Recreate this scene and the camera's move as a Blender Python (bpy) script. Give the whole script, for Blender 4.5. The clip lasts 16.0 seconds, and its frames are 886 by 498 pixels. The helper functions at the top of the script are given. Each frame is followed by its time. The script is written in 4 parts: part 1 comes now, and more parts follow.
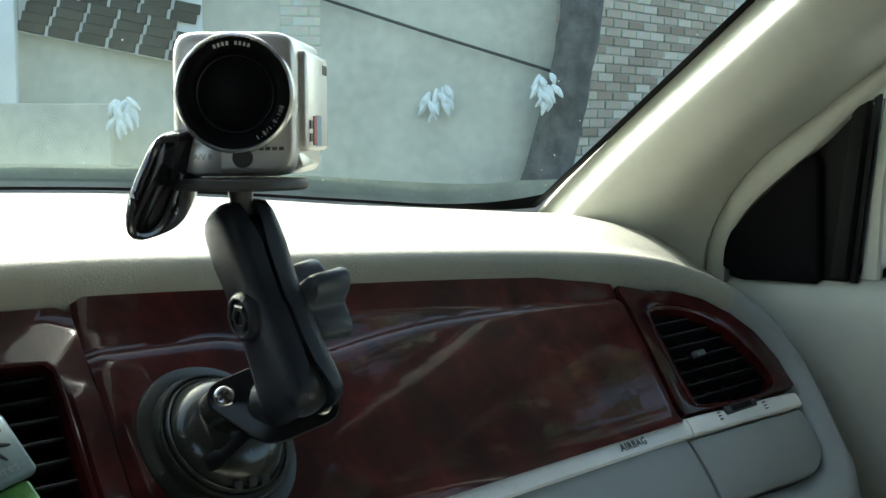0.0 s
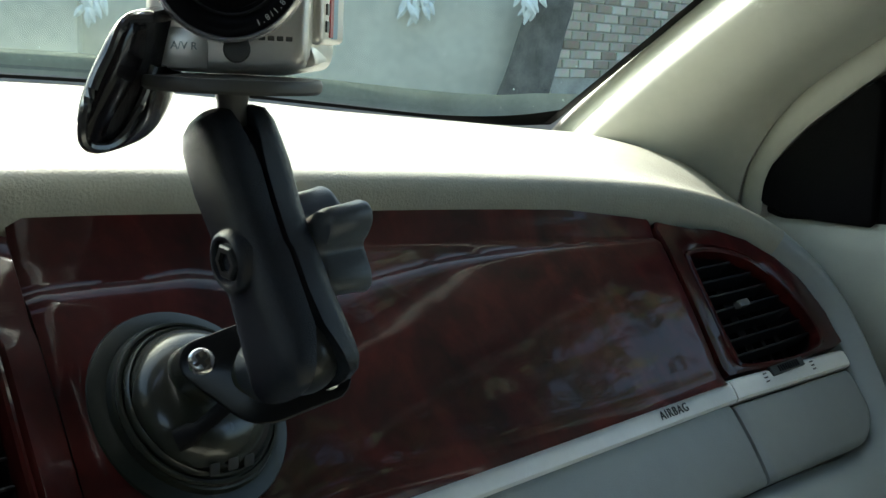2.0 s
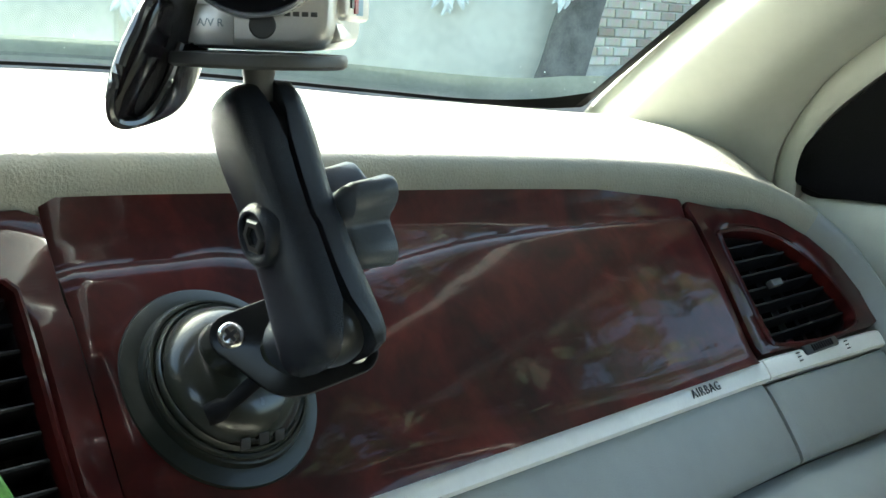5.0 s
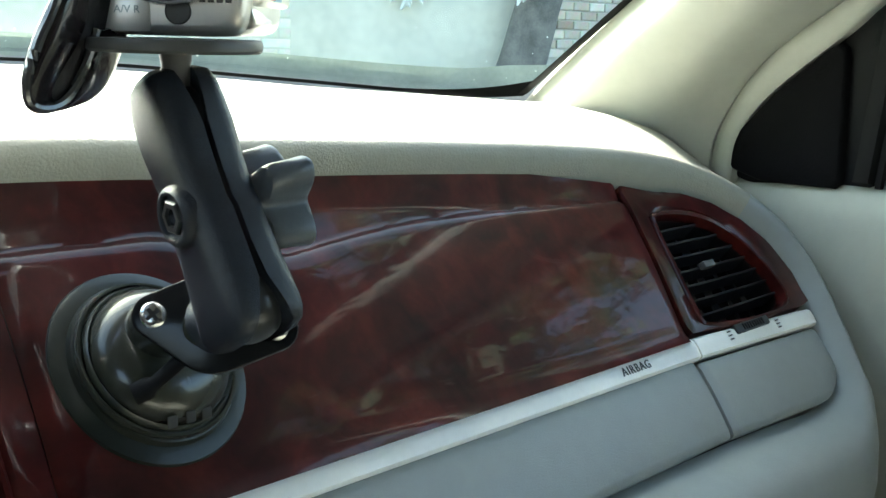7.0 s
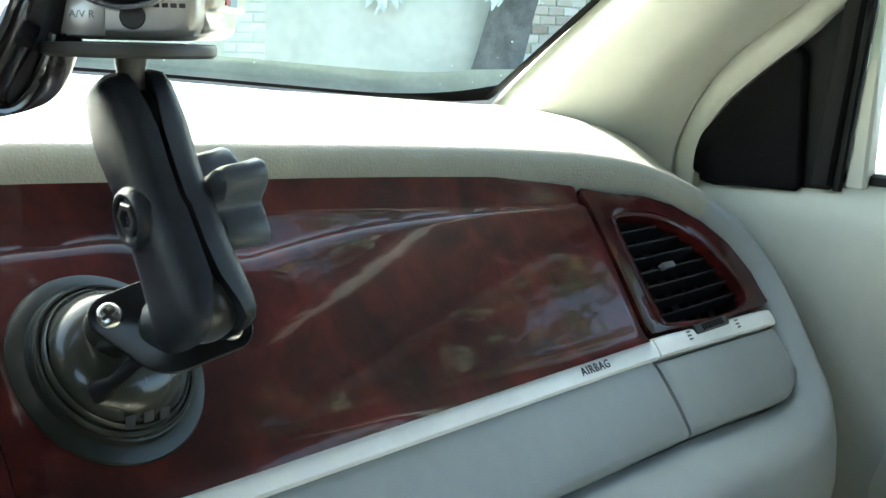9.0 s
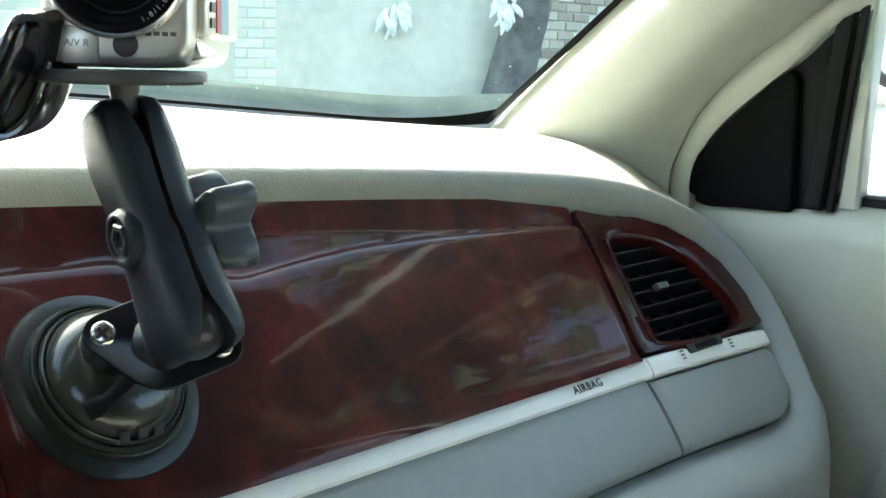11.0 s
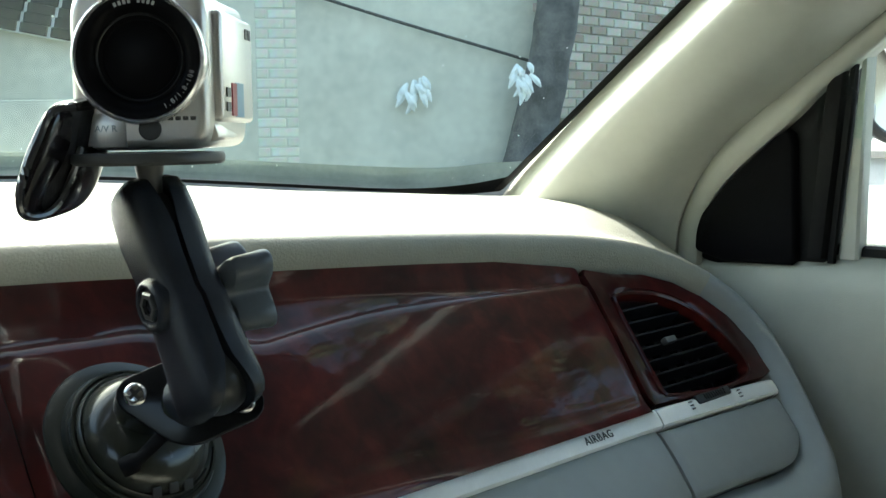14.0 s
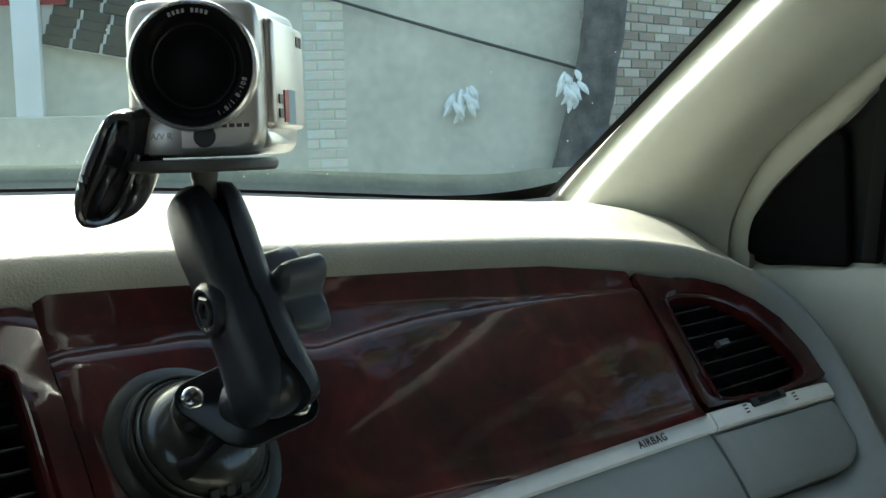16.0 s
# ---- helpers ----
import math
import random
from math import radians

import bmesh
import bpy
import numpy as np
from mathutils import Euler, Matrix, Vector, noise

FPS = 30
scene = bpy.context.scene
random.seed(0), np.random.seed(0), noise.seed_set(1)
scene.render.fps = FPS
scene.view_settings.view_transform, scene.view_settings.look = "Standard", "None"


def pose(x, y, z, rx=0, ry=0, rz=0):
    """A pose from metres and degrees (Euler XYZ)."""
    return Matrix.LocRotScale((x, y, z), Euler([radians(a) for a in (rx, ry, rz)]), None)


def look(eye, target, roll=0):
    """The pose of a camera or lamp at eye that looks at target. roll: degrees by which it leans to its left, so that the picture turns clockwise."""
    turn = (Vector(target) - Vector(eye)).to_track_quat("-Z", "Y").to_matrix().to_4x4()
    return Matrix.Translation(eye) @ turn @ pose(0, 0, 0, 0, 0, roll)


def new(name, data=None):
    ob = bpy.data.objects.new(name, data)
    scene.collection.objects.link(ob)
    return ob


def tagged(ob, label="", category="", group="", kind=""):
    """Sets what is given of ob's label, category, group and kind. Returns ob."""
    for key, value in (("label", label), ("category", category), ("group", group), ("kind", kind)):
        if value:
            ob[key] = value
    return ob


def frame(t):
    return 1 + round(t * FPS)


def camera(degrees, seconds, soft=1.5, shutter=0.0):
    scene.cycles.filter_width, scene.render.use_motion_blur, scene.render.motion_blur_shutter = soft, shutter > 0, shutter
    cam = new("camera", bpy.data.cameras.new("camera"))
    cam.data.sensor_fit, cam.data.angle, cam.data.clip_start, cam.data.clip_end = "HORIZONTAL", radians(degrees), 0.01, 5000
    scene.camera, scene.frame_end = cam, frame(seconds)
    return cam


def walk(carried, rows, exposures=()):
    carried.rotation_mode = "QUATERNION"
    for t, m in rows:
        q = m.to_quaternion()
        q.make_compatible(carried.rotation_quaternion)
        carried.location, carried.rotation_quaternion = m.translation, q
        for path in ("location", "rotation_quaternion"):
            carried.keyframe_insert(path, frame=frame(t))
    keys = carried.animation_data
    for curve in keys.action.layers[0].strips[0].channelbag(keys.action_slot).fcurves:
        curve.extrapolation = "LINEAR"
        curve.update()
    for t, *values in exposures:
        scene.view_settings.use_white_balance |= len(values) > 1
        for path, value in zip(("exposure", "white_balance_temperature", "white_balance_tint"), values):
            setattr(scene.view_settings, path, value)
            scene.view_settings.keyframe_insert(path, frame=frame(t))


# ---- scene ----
cam = camera(40.2, 16.0)
PATH = [
    (0, (0.029, 0.014, 1.161), (1.26, 1.581, 0.98), -0.1),
    (0.5, (0.049, 0.054, 1.167), (1.278, 1.619, 0.968), 0.6),
    (1, (0.071, 0.103, 1.167), (1.306, 1.657, 0.919), 1.9),
    (1.5, (0.086, 0.137, 1.159), (1.341, 1.667, 0.873), 2.2),
    (2, (0.091, 0.144, 1.157), (1.354, 1.659, 0.826), 2.8),
    (2.5, (0.091, 0.144, 1.156), (1.351, 1.656, 0.801), 2.9),
    (3, (0.09, 0.144, 1.155), (1.34, 1.663, 0.795), 2.8),
    (5.5, (0.094, 0.134, 1.151), (1.307, 1.686, 0.804), 2.0),
    (6, (0.096, 0.121, 1.151), (1.326, 1.657, 0.796), 1.6),
    (6.5, (0.097, 0.118, 1.15), (1.342, 1.642, 0.793), 1.6),
    (7, (0.098, 0.115, 1.148), (1.357, 1.627, 0.792), 1.6),
    (7.5, (0.099, 0.109, 1.148), (1.37, 1.612, 0.793), 1.5),
    (8, (0.1, 0.105, 1.149), (1.383, 1.597, 0.795), 1.6),
    (10.5, (0.099, 0.093, 1.147), (1.39, 1.585, 0.82), 1.4),
    (11, (0.099, 0.083, 1.149), (1.377, 1.59, 0.84), 1.3),
    (11.5, (0.094, 0.064, 1.148), (1.356, 1.591, 0.867), 0.7),
    (12, (0.093, 0.059, 1.148), (1.351, 1.592, 0.888), 0.3),
    (12.5, (0.09, 0.055, 1.148), (1.347, 1.591, 0.906), 0.1),
    (13, (0.086, 0.051, 1.147), (1.344, 1.59, 0.927), -0.5),
    (13.5, (0.083, 0.047, 1.147), (1.339, 1.591, 0.945), -0.8),
    (14, (0.081, 0.044, 1.149), (1.333, 1.592, 0.956), -0.9),
    (14.5, (0.08, 0.042, 1.149), (1.324, 1.598, 0.966), -1.2),
    (15, (0.079, 0.045, 1.146), (1.313, 1.609, 0.973), -1.5),
    (15.5, (0.078, 0.045, 1.146), (1.293, 1.624, 0.975), -1.7),
    (16, (0.078, 0.042, 1.146), (1.267, 1.641, 0.971), -1.8),
]
EXPO = [(t, e, 6250, 3) for t, e in ((0, 1.85), (1.0, 1.4), (1.5, 1.4), (2.0, 1.7), (2.5, 2.1), (3.0, 2.4), (5.5, 2.75), (7.0, 2.9), (8.0, 3.05), (11.0, 2.95), (12.5, 2.45), (14.5, 2.05), (16.0, 1.75))]
walk(cam, [(t, look(eye, target, roll)) for t, eye, target, roll in PATH], EXPO)

# ---------------------------------------------------------------- light
SUN = Vector((0.0, 0.80, 0.57)).normalized()
world = bpy.data.worlds.new("daylight")
scene.world = world
world.use_nodes = True
wn = world.node_tree.nodes
wl = world.node_tree.links
sky = wn.new("ShaderNodeTexSky")
sky.sky_type = "NISHITA"
sky.sun_disc = False
sky.dust_density, sky.ozone_density = 5.0, 0.5
sky.sun_elevation = math.asin(SUN.z)
sky.sun_rotation = math.atan2(SUN.x, SUN.y)
wl.new(sky.outputs[0], wn["Background"].inputs[0])
wn["Background"].inputs[1].default_value = 0.15
sun = new("sun", bpy.data.lights.new("sun", "SUN"))
sun.data.energy, sun.data.angle, sun.data.color = 5.0, radians(0.6), (1.0, 0.97, 0.92)
sun.matrix_world = look((0, 0, 30), Vector((0, 0, 30)) - SUN)


# ---------------------------------------------------------------- materials
def material(name, color, rough=0.5, metal=0.0, vary=0.0, scale=30.0, bump=0.0, bump_scale=400.0, coat=0.0, second=None, spec=0.5):
    """A surface with colour variation at two scales and a fine grain."""
    m = bpy.data.materials.new(name)
    m.use_nodes = True
    n, l = m.node_tree.nodes, m.node_tree.links
    b = n["Principled BSDF"]
    b.inputs["Base Color"].default_value = (*color, 1)
    b.inputs["Roughness"].default_value = rough
    b.inputs["Metallic"].default_value = metal
    b.inputs["Coat Weight"].default_value = coat
    b.inputs["Coat Roughness"].default_value = 0.04
    b.inputs["Specular IOR Level"].default_value = spec
    tc = n.new("ShaderNodeTexCoord")
    if vary > 0:
        big = n.new("ShaderNodeTexNoise")
        big.inputs["Scale"].default_value, big.inputs["Detail"].default_value = scale, 6
        small = n.new("ShaderNodeTexNoise")
        small.inputs["Scale"].default_value, small.inputs["Detail"].default_value = scale * 9, 3
        for t in (big, small):
            l.new(tc.outputs["Object"], t.inputs["Vector"])
        add = n.new("ShaderNodeMath")
        add.operation = "MULTIPLY_ADD"
        l.new(small.outputs["Fac"], add.inputs[0])
        add.inputs[1].default_value = 0.45
        l.new(big.outputs["Fac"], add.inputs[2])
        ramp = n.new("ShaderNodeValToRGB")
        c2 = second or tuple(c * (1 - vary) for c in color)
        c1 = color if second else tuple(min(1, c * (1 + vary * 0.6)) for c in color)
        ramp.color_ramp.elements[0].position, ramp.color_ramp.elements[0].color = 0.5, (*c2, 1)
        ramp.color_ramp.elements[1].position, ramp.color_ramp.elements[1].color = 0.95, (*c1, 1)
        l.new(add.outputs[0], ramp.inputs[0])
        l.new(ramp.outputs[0], b.inputs["Base Color"])
        rr = n.new("ShaderNodeMapRange")
        rr.inputs["To Min"].default_value, rr.inputs["To Max"].default_value = max(0.02, rough * 0.8), min(1, rough * 1.2)
        l.new(big.outputs["Fac"], rr.inputs["Value"])
        l.new(rr.outputs[0], b.inputs["Roughness"])
    if bump > 0:
        g = n.new("ShaderNodeTexNoise")
        g.inputs["Scale"].default_value, g.inputs["Detail"].default_value = bump_scale, 4
        l.new(tc.outputs["Object"], g.inputs["Vector"])
        bp = n.new("ShaderNodeBump")
        bp.inputs["Strength"].default_value, bp.inputs["Distance"].default_value = bump, 0.001
        l.new(g.outputs["Fac"], bp.inputs["Height"])
        l.new(bp.outputs[0], b.inputs["Normal"])
    return m


def glass_material(name, tint, rough=0.0, ior=1.115):
    m = bpy.data.materials.new(name)
    m.use_nodes = True
    n, l = m.node_tree.nodes, m.node_tree.links
    n.remove(n["Principled BSDF"])
    tr = n.new("ShaderNodeBsdfTransparent")
    tr.inputs[0].default_value = (*tint, 1)
    gl = n.new("ShaderNodeBsdfGlossy")
    gl.inputs[0].default_value = (0.84, 1.0, 0.94, 1)
    gl.inputs["Roughness"].default_value = rough
    fr = n.new("ShaderNodeFresnel")
    fr.inputs[0].default_value = ior
    mix = n.new("ShaderNodeMixShader")
    l.new(fr.outputs[0], mix.inputs[0])
    l.new(tr.outputs[0], mix.inputs[1])
    l.new(gl.outputs[0], mix.inputs[2])
    l.new(mix.outputs[0], n["Material Output"].inputs[0])
    return m


def burl_material():
    """Red-brown lacquered burl veneer."""
    m = material("burl_wood", (0.12, 0.02, 0.012), 0.40, coat=0.45, spec=0.06)
    n, l = m.node_tree.nodes, m.node_tree.links
    b = n["Principled BSDF"]
    b.inputs["Coat Roughness"].default_value = 0.05
    tc = n.new("ShaderNodeTexCoord")
    warp = n.new("ShaderNodeTexNoise")
    warp.inputs["Scale"].default_value, warp.inputs["Detail"].default_value, warp.inputs["Distortion"].default_value = 14, 8, 1.6
    l.new(tc.outputs["Object"], warp.inputs["Vector"])
    fine = n.new("ShaderNodeTexNoise")
    fine.inputs["Scale"].default_value, fine.inputs["Detail"].default_value, fine.inputs["Distortion"].default_value = 70, 6, 0.8
    l.new(tc.outputs["Object"], fine.inputs["Vector"])
    mx = n.new("ShaderNodeMath")
    mx.operation = "MULTIPLY_ADD"
    l.new(fine.outputs["Fac"], mx.inputs[0])
    mx.inputs[1].default_value = 0.4
    l.new(warp.outputs["Fac"], mx.inputs[2])
    ramp = n.new("ShaderNodeValToRGB")
    e = ramp.color_ramp.elements
    e[0].position, e[0].color = 0.40, (0.009, 0.002, 0.002, 1)
    e[1].position, e[1].color = 0.98, (0.082, 0.0115, 0.0095, 1)
    mid = e.new(0.7)
    mid.color = (0.034, 0.0052, 0.0047, 1)
    l.new(mx.outputs[0], ramp.inputs[0])
    # faint pale streaks in the base colour, standing in for reflections in the lacquer
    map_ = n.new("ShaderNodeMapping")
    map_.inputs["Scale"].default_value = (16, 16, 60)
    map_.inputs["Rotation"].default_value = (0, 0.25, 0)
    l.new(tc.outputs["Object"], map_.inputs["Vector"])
    glint_noise = n.new("ShaderNodeTexNoise")
    glint_noise.inputs["Scale"].default_value, glint_noise.inputs["Detail"].default_value, glint_noise.inputs["Distortion"].default_value = 1.0, 5, 1.2
    l.new(map_.outputs[0], glint_noise.inputs["Vector"])
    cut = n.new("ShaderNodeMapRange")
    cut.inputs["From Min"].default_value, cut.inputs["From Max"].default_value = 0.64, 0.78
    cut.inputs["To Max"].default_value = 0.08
    l.new(glint_noise.outputs["Fac"], cut.inputs["Value"])
    glint_mix = n.new("ShaderNodeMix")
    glint_mix.data_type = "RGBA"
    glint_mix.inputs["B"].default_value = (0.34, 0.27, 0.27, 1)
    l.new(cut.outputs[0], glint_mix.inputs["Factor"])
    l.new(ramp.outputs[0], glint_mix.inputs["A"])
    l.new(glint_mix.outputs["Result"], b.inputs["Base Color"])
    wave = n.new("ShaderNodeTexNoise")
    wave.inputs["Scale"].default_value, wave.inputs["Detail"].default_value = 22, 2
    l.new(tc.outputs["Object"], wave.inputs["Vector"])
    runs = n.new("ShaderNodeMapping")
    runs.inputs["Scale"].default_value = (26, 26, 85)
    runs.inputs["Rotation"].default_value = (0, 0.12, 0)
    l.new(tc.outputs["Object"], runs.inputs["Vector"])
    ripple = n.new("ShaderNodeTexNoise")
    ripple.inputs["Scale"].default_value, ripple.inputs["Detail"].default_value, ripple.inputs["Distortion"].default_value = 1.0, 2, 0.7
    l.new(runs.outputs[0], ripple.inputs["Vector"])
    both = n.new("ShaderNodeMath")
    both.operation = "MULTIPLY_ADD"
    l.new(ripple.outputs["Fac"], both.inputs[0])
    both.inputs[1].default_value = 0.35
    l.new(wave.outputs["Fac"], both.inputs[2])
    bp = n.new("ShaderNodeBump")
    bp.inputs["Strength"].default_value, bp.inputs["Distance"].default_value = 0.075, 0.004
    l.new(both.outputs[0], bp.inputs["Height"])
    l.new(bp.outputs[0], b.inputs["Coat Normal"])
    return m


M_PAD = material("dash_vinyl", (0.31, 0.30, 0.24), 0.62, vary=0.10, scale=12, bump=0.6, bump_scale=600)
M_TRIM = material("pillar_trim", (0.47, 0.48, 0.43), 0.33, vary=0.08, scale=9, bump=0.15, bump_scale=1200)
M_DOOR = material("door_vinyl", (0.37, 0.38, 0.33), 0.45, vary=0.08, scale=8, bump=0.2, bump_scale=900)
M_GREY = material("grey_plastic", (0.275, 0.295, 0.285), 0.36, vary=0.08, scale=10, bump=0.25, bump_scale=1100)
M_STRIP = material("satin_strip", (0.90, 0.90, 0.85), 0.30, metal=0.0, vary=0.06, scale=20, bump=0.1)
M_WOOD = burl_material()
M_BLACK = material("black_plastic", (0.012, 0.012, 0.013), 0.4, vary=0.2, scale=60, bump=0.2)
M_SLAT = material("vent_slat", (0.007, 0.007, 0.008), 0.45, vary=0.2, scale=60, spec=0.25)
M_SAIL = material("sail_plastic", (0.004, 0.004, 0.005), 0.7, vary=0.2, scale=30, bump=0.3, spec=0.08)
M_FRIT = material("black_frit", (0.005, 0.005, 0.006), 0.6, spec=0.15)
M_RUBBER = material("black_rubber", (0.006, 0.006, 0.007), 0.6, vary=0.2, scale=50, spec=0.15)
M_ARM = material("powder_coat", (0.018, 0.022, 0.029), 0.25, vary=0.15, scale=60, bump=0.35, bump_scale=1800)
M_PLATE = material("plate_enamel", (0.006, 0.007, 0.008), 0.24, vary=0.15, scale=60, spec=0.35)
M_BALL = material("ball_rubber", (0.030, 0.032, 0.032), 0.30, vary=0.2, scale=60, spec=0.5)
# black knob given a lighter bluish base that carries the window's reflected light
M_KNOB = material("knob_lit_plastic", (0.085, 0.10, 0.115), 0.32, vary=0.12, scale=70, bump=0.15, bump_scale=1500)
M_CUP = material("cup_rubber", (0.014, 0.017, 0.013), 0.34, vary=0.25, scale=40, coat=0.1, spec=0.25)
M_CUPB = material("cup_body", (0.026, 0.029, 0.022), 0.26, vary=0.15, scale=50, coat=0.4, spec=0.4)
M_SILVER = material("silver_paint", (0.90, 0.89, 0.85), 0.34, metal=0.8, vary=0.05, scale=40)
M_CHROME = material("chrome", (0.88, 0.88, 0.88), 0.22, metal=0.75)
M_STEEL = material("steel", (0.6, 0.6, 0.6), 0.18, metal=1.0, vary=0.2, scale=300)
M_LENS = material("lens_black", (0.007, 0.007, 0.008), 0.30, spec=0.05)
M_DARKGREY = material("dark_grey", (0.09, 0.09, 0.085), 0.4, vary=0.1, scale=80)
M_COWL = material("cowl_plastic", (0.30, 0.31, 0.31), 0.6, vary=0.2, scale=20, bump=0.3)
M_VINYL = material("patent_vinyl", (0.012, 0.010, 0.012), 0.16, vary=0.2, scale=80, bump=0.5, bump_scale=120, coat=0.4)
M_PADBLACK = material("strap_padding", (0.010, 0.009, 0.011), 0.45, vary=0.3, scale=120, bump=0.6, bump_scale=300)
M_PIPING = material("glossy_binding", (0.05, 0.05, 0.052), 0.10, coat=1.0, vary=0.2, scale=90)
M_INK = material("dark_ink", (0.02, 0.02, 0.02), 0.6)
M_PALEINK = material("pale_ink", (0.5, 0.5, 0.5), 0.5)
M_FADED = material("faded_ink", (0.32, 0.38, 0.38), 0.5)
M_HEAD = material("headliner", (0.10, 0.10, 0.095), 0.9, vary=0.08, scale=30, bump=0.4)
M_BEIGE = material("bounce_beige", (0.42, 0.41, 0.34), 0.9, vary=0.15, scale=40, bump=0.5)
M_CARPET = material("carpet", (0.07, 0.07, 0.068), 0.95, vary=0.2, scale=60, bump=0.6)
M_GLASS = glass_material("windscreen_glass", (0.78, 0.91, 0.87))
M_SIDEGLASS = glass_material("door_glass", (0.86, 0.93, 0.91))
M_MIRROR = material("mirror_glass", (0.9, 0.9, 0.9), 0.02, metal=1.0)
M_PAINT = material("car_paint", (0.62, 0.64, 0.62), 0.3, coat=1.0, vary=0.04, scale=5)
M_RENDER = material("wall_render", (0.60, 0.58, 0.48), 0.9, vary=0.22, scale=1.3, bump=0.5, bump_scale=60)
M_MORTAR = material("mortar", (0.44, 0.42, 0.37), 0.95, vary=0.25, scale=8, bump=0.5, bump_scale=80)
M_CONCRETE = material("concrete", (0.15, 0.145, 0.135), 0.9, vary=0.25, scale=1.5, bump=0.4, bump_scale=40)
M_BARK = material("bark", (0.10, 0.085, 0.07), 0.95, vary=0.5, scale=9, bump=1.0, bump_scale=30)
M_DARKCOLUMN = material("dark_column", (0.13, 0.125, 0.12), 0.95, vary=0.5, scale=7, bump=1.0, bump_scale=25)
M_LEAF = material("leaf", (0.06, 0.11, 0.03), 0.6, vary=0.4, scale=4)
M_PALELEAF = material("pale_leaf", (0.88, 0.90, 0.86), 0.6, vary=0.12, scale=30)
M_WHITE = material("white_paint", (0.78, 0.79, 0.77), 0.5, vary=0.08, scale=4)
M_RED = material("red_cloth", (0.35, 0.03, 0.04), 0.8, vary=0.3, scale=6)
M_CABLE = material("cable_black", (0.05, 0.05, 0.045), 0.6)
M_DUST = material("dust", (0.75, 0.75, 0.70), 0.9)
M_GEL = material("green_gel", (0.18, 0.42, 0.10), 0.15, vary=0.3, scale=90, coat=0.5)
M_CARD = material("silver_card", (0.20, 0.27, 0.28), 0.35, metal=0.3, vary=0.1, scale=60)
M_LABELRED = material("label_red", (0.5, 0.06, 0.07), 0.4)
M_LABELBLUE = material("label_blue", (0.35, 0.55, 0.7), 0.4)


def brick_material(name, c1, c2, c3):
    """Brick colour that changes from piece to piece, with stains."""
    m = material(name, c1, 0.9, bump=0.8, bump_scale=60)
    n, l = m.node_tree.nodes, m.node_tree.links
    b = n["Principled BSDF"]
    info = n.new("ShaderNodeObjectInfo")
    ramp = n.new("ShaderNodeValToRGB")
    e = ramp.color_ramp.elements
    e[0].position, e[0].color = 0.0, (*c1, 1)
    e[1].position, e[1].color = 1.0, (*c3, 1)
    mid = e.new(0.5)
    mid.color = (*c2, 1)
    l.new(info.outputs["Random"], ramp.inputs[0])
    tc = n.new("ShaderNodeTexCoord")
    no = n.new("ShaderNodeTexNoise")
    no.inputs["Scale"].default_value, no.inputs["Detail"].default_value = 14, 6
    l.new(tc.outputs["Object"], no.inputs["Vector"])
    mx = n.new("ShaderNodeMix")
    mx.data_type, mx.blend_type = "RGBA", "MULTIPLY"
    mx.inputs["Factor"].default_value = 0.7
    l.new(ramp.outputs[0], mx.inputs["A"])
    l.new(no.outputs["Color"], mx.inputs["B"])
    gain = n.new("ShaderNodeMix")
    gain.data_type, gain.blend_type = "RGBA", "ADD"
    gain.inputs["Factor"].default_value = 0.35
    l.new(mx.outputs["Result"], gain.inputs["A"])
    l.new(ramp.outputs[0], gain.inputs["B"])
    l.new(gain.outputs["Result"], b.inputs["Base Color"])
    return m


M_BRICK = brick_material("worn_brick", (0.30, 0.23, 0.18), (0.47, 0.40, 0.33), (0.62, 0.56, 0.48))
M_DARKBRICK = brick_material("dark_brick", (0.022, 0.022, 0.022), (0.035, 0.034, 0.032), (0.05, 0.046, 0.042))
M_QUOIN = brick_material("pale_brick", (0.58, 0.57, 0.49), (0.64, 0.62, 0.54), (0.70, 0.68, 0.60))


# ---------------------------------------------------------------- mesh helpers
def mesh_object(name, bm, mat, smooth=True):
    bmesh.ops.recalc_face_normals(bm, faces=bm.faces)
    me = bpy.data.meshes.new(name)
    bm.to_mesh(me)
    bm.free()
    me.materials.append(mat)
    if smooth:
        me.shade_smooth()
        me.set_sharp_from_angle(angle=radians(38))
    return new(name, me)


def part(name, bm, mat, parent, label="", smooth=True):
    ob = mesh_object(name, bm, mat, smooth)
    ob.parent = parent
    if label:
        ob["label"] = label
    return ob


def empty(name, place=(0, 0, 0), **tags):
    ob = new(name)
    ob.empty_display_size = 0.02
    ob.location = place
    return tagged(ob, **tags)


def loft(rows, closed=False, cap=False):
    """A skin over rows of points, all of one length; closed: each row is a ring."""
    bm = bmesh.new()
    vs = [[bm.verts.new(p) for p in r] for r in rows]
    m = len(rows[0])
    for a, b in zip(vs, vs[1:]):
        for k in range(m if closed else m - 1):
            bm.faces.new((a[k], a[(k + 1) % m], b[(k + 1) % m], b[k]))
    if cap:
        bm.faces.new(vs[0])
        bm.faces.new(vs[-1])
    return bm


def box(bm, centre, size, turn=None, bevel=0.0, segments=2):
    """Adds a box, bevelled, to bm."""
    tmp = bmesh.new()
    bmesh.ops.create_cube(tmp, size=1)
    bmesh.ops.scale(tmp, vec=size, verts=tmp.verts)
    if bevel:
        bmesh.ops.bevel(tmp, geom=tmp.edges[:], offset=bevel, segments=segments, profile=0.5, affect="EDGES")
    m = Matrix.Translation(centre) @ (turn.to_4x4() if turn else Matrix())
    return merge(bm, tmp, m)


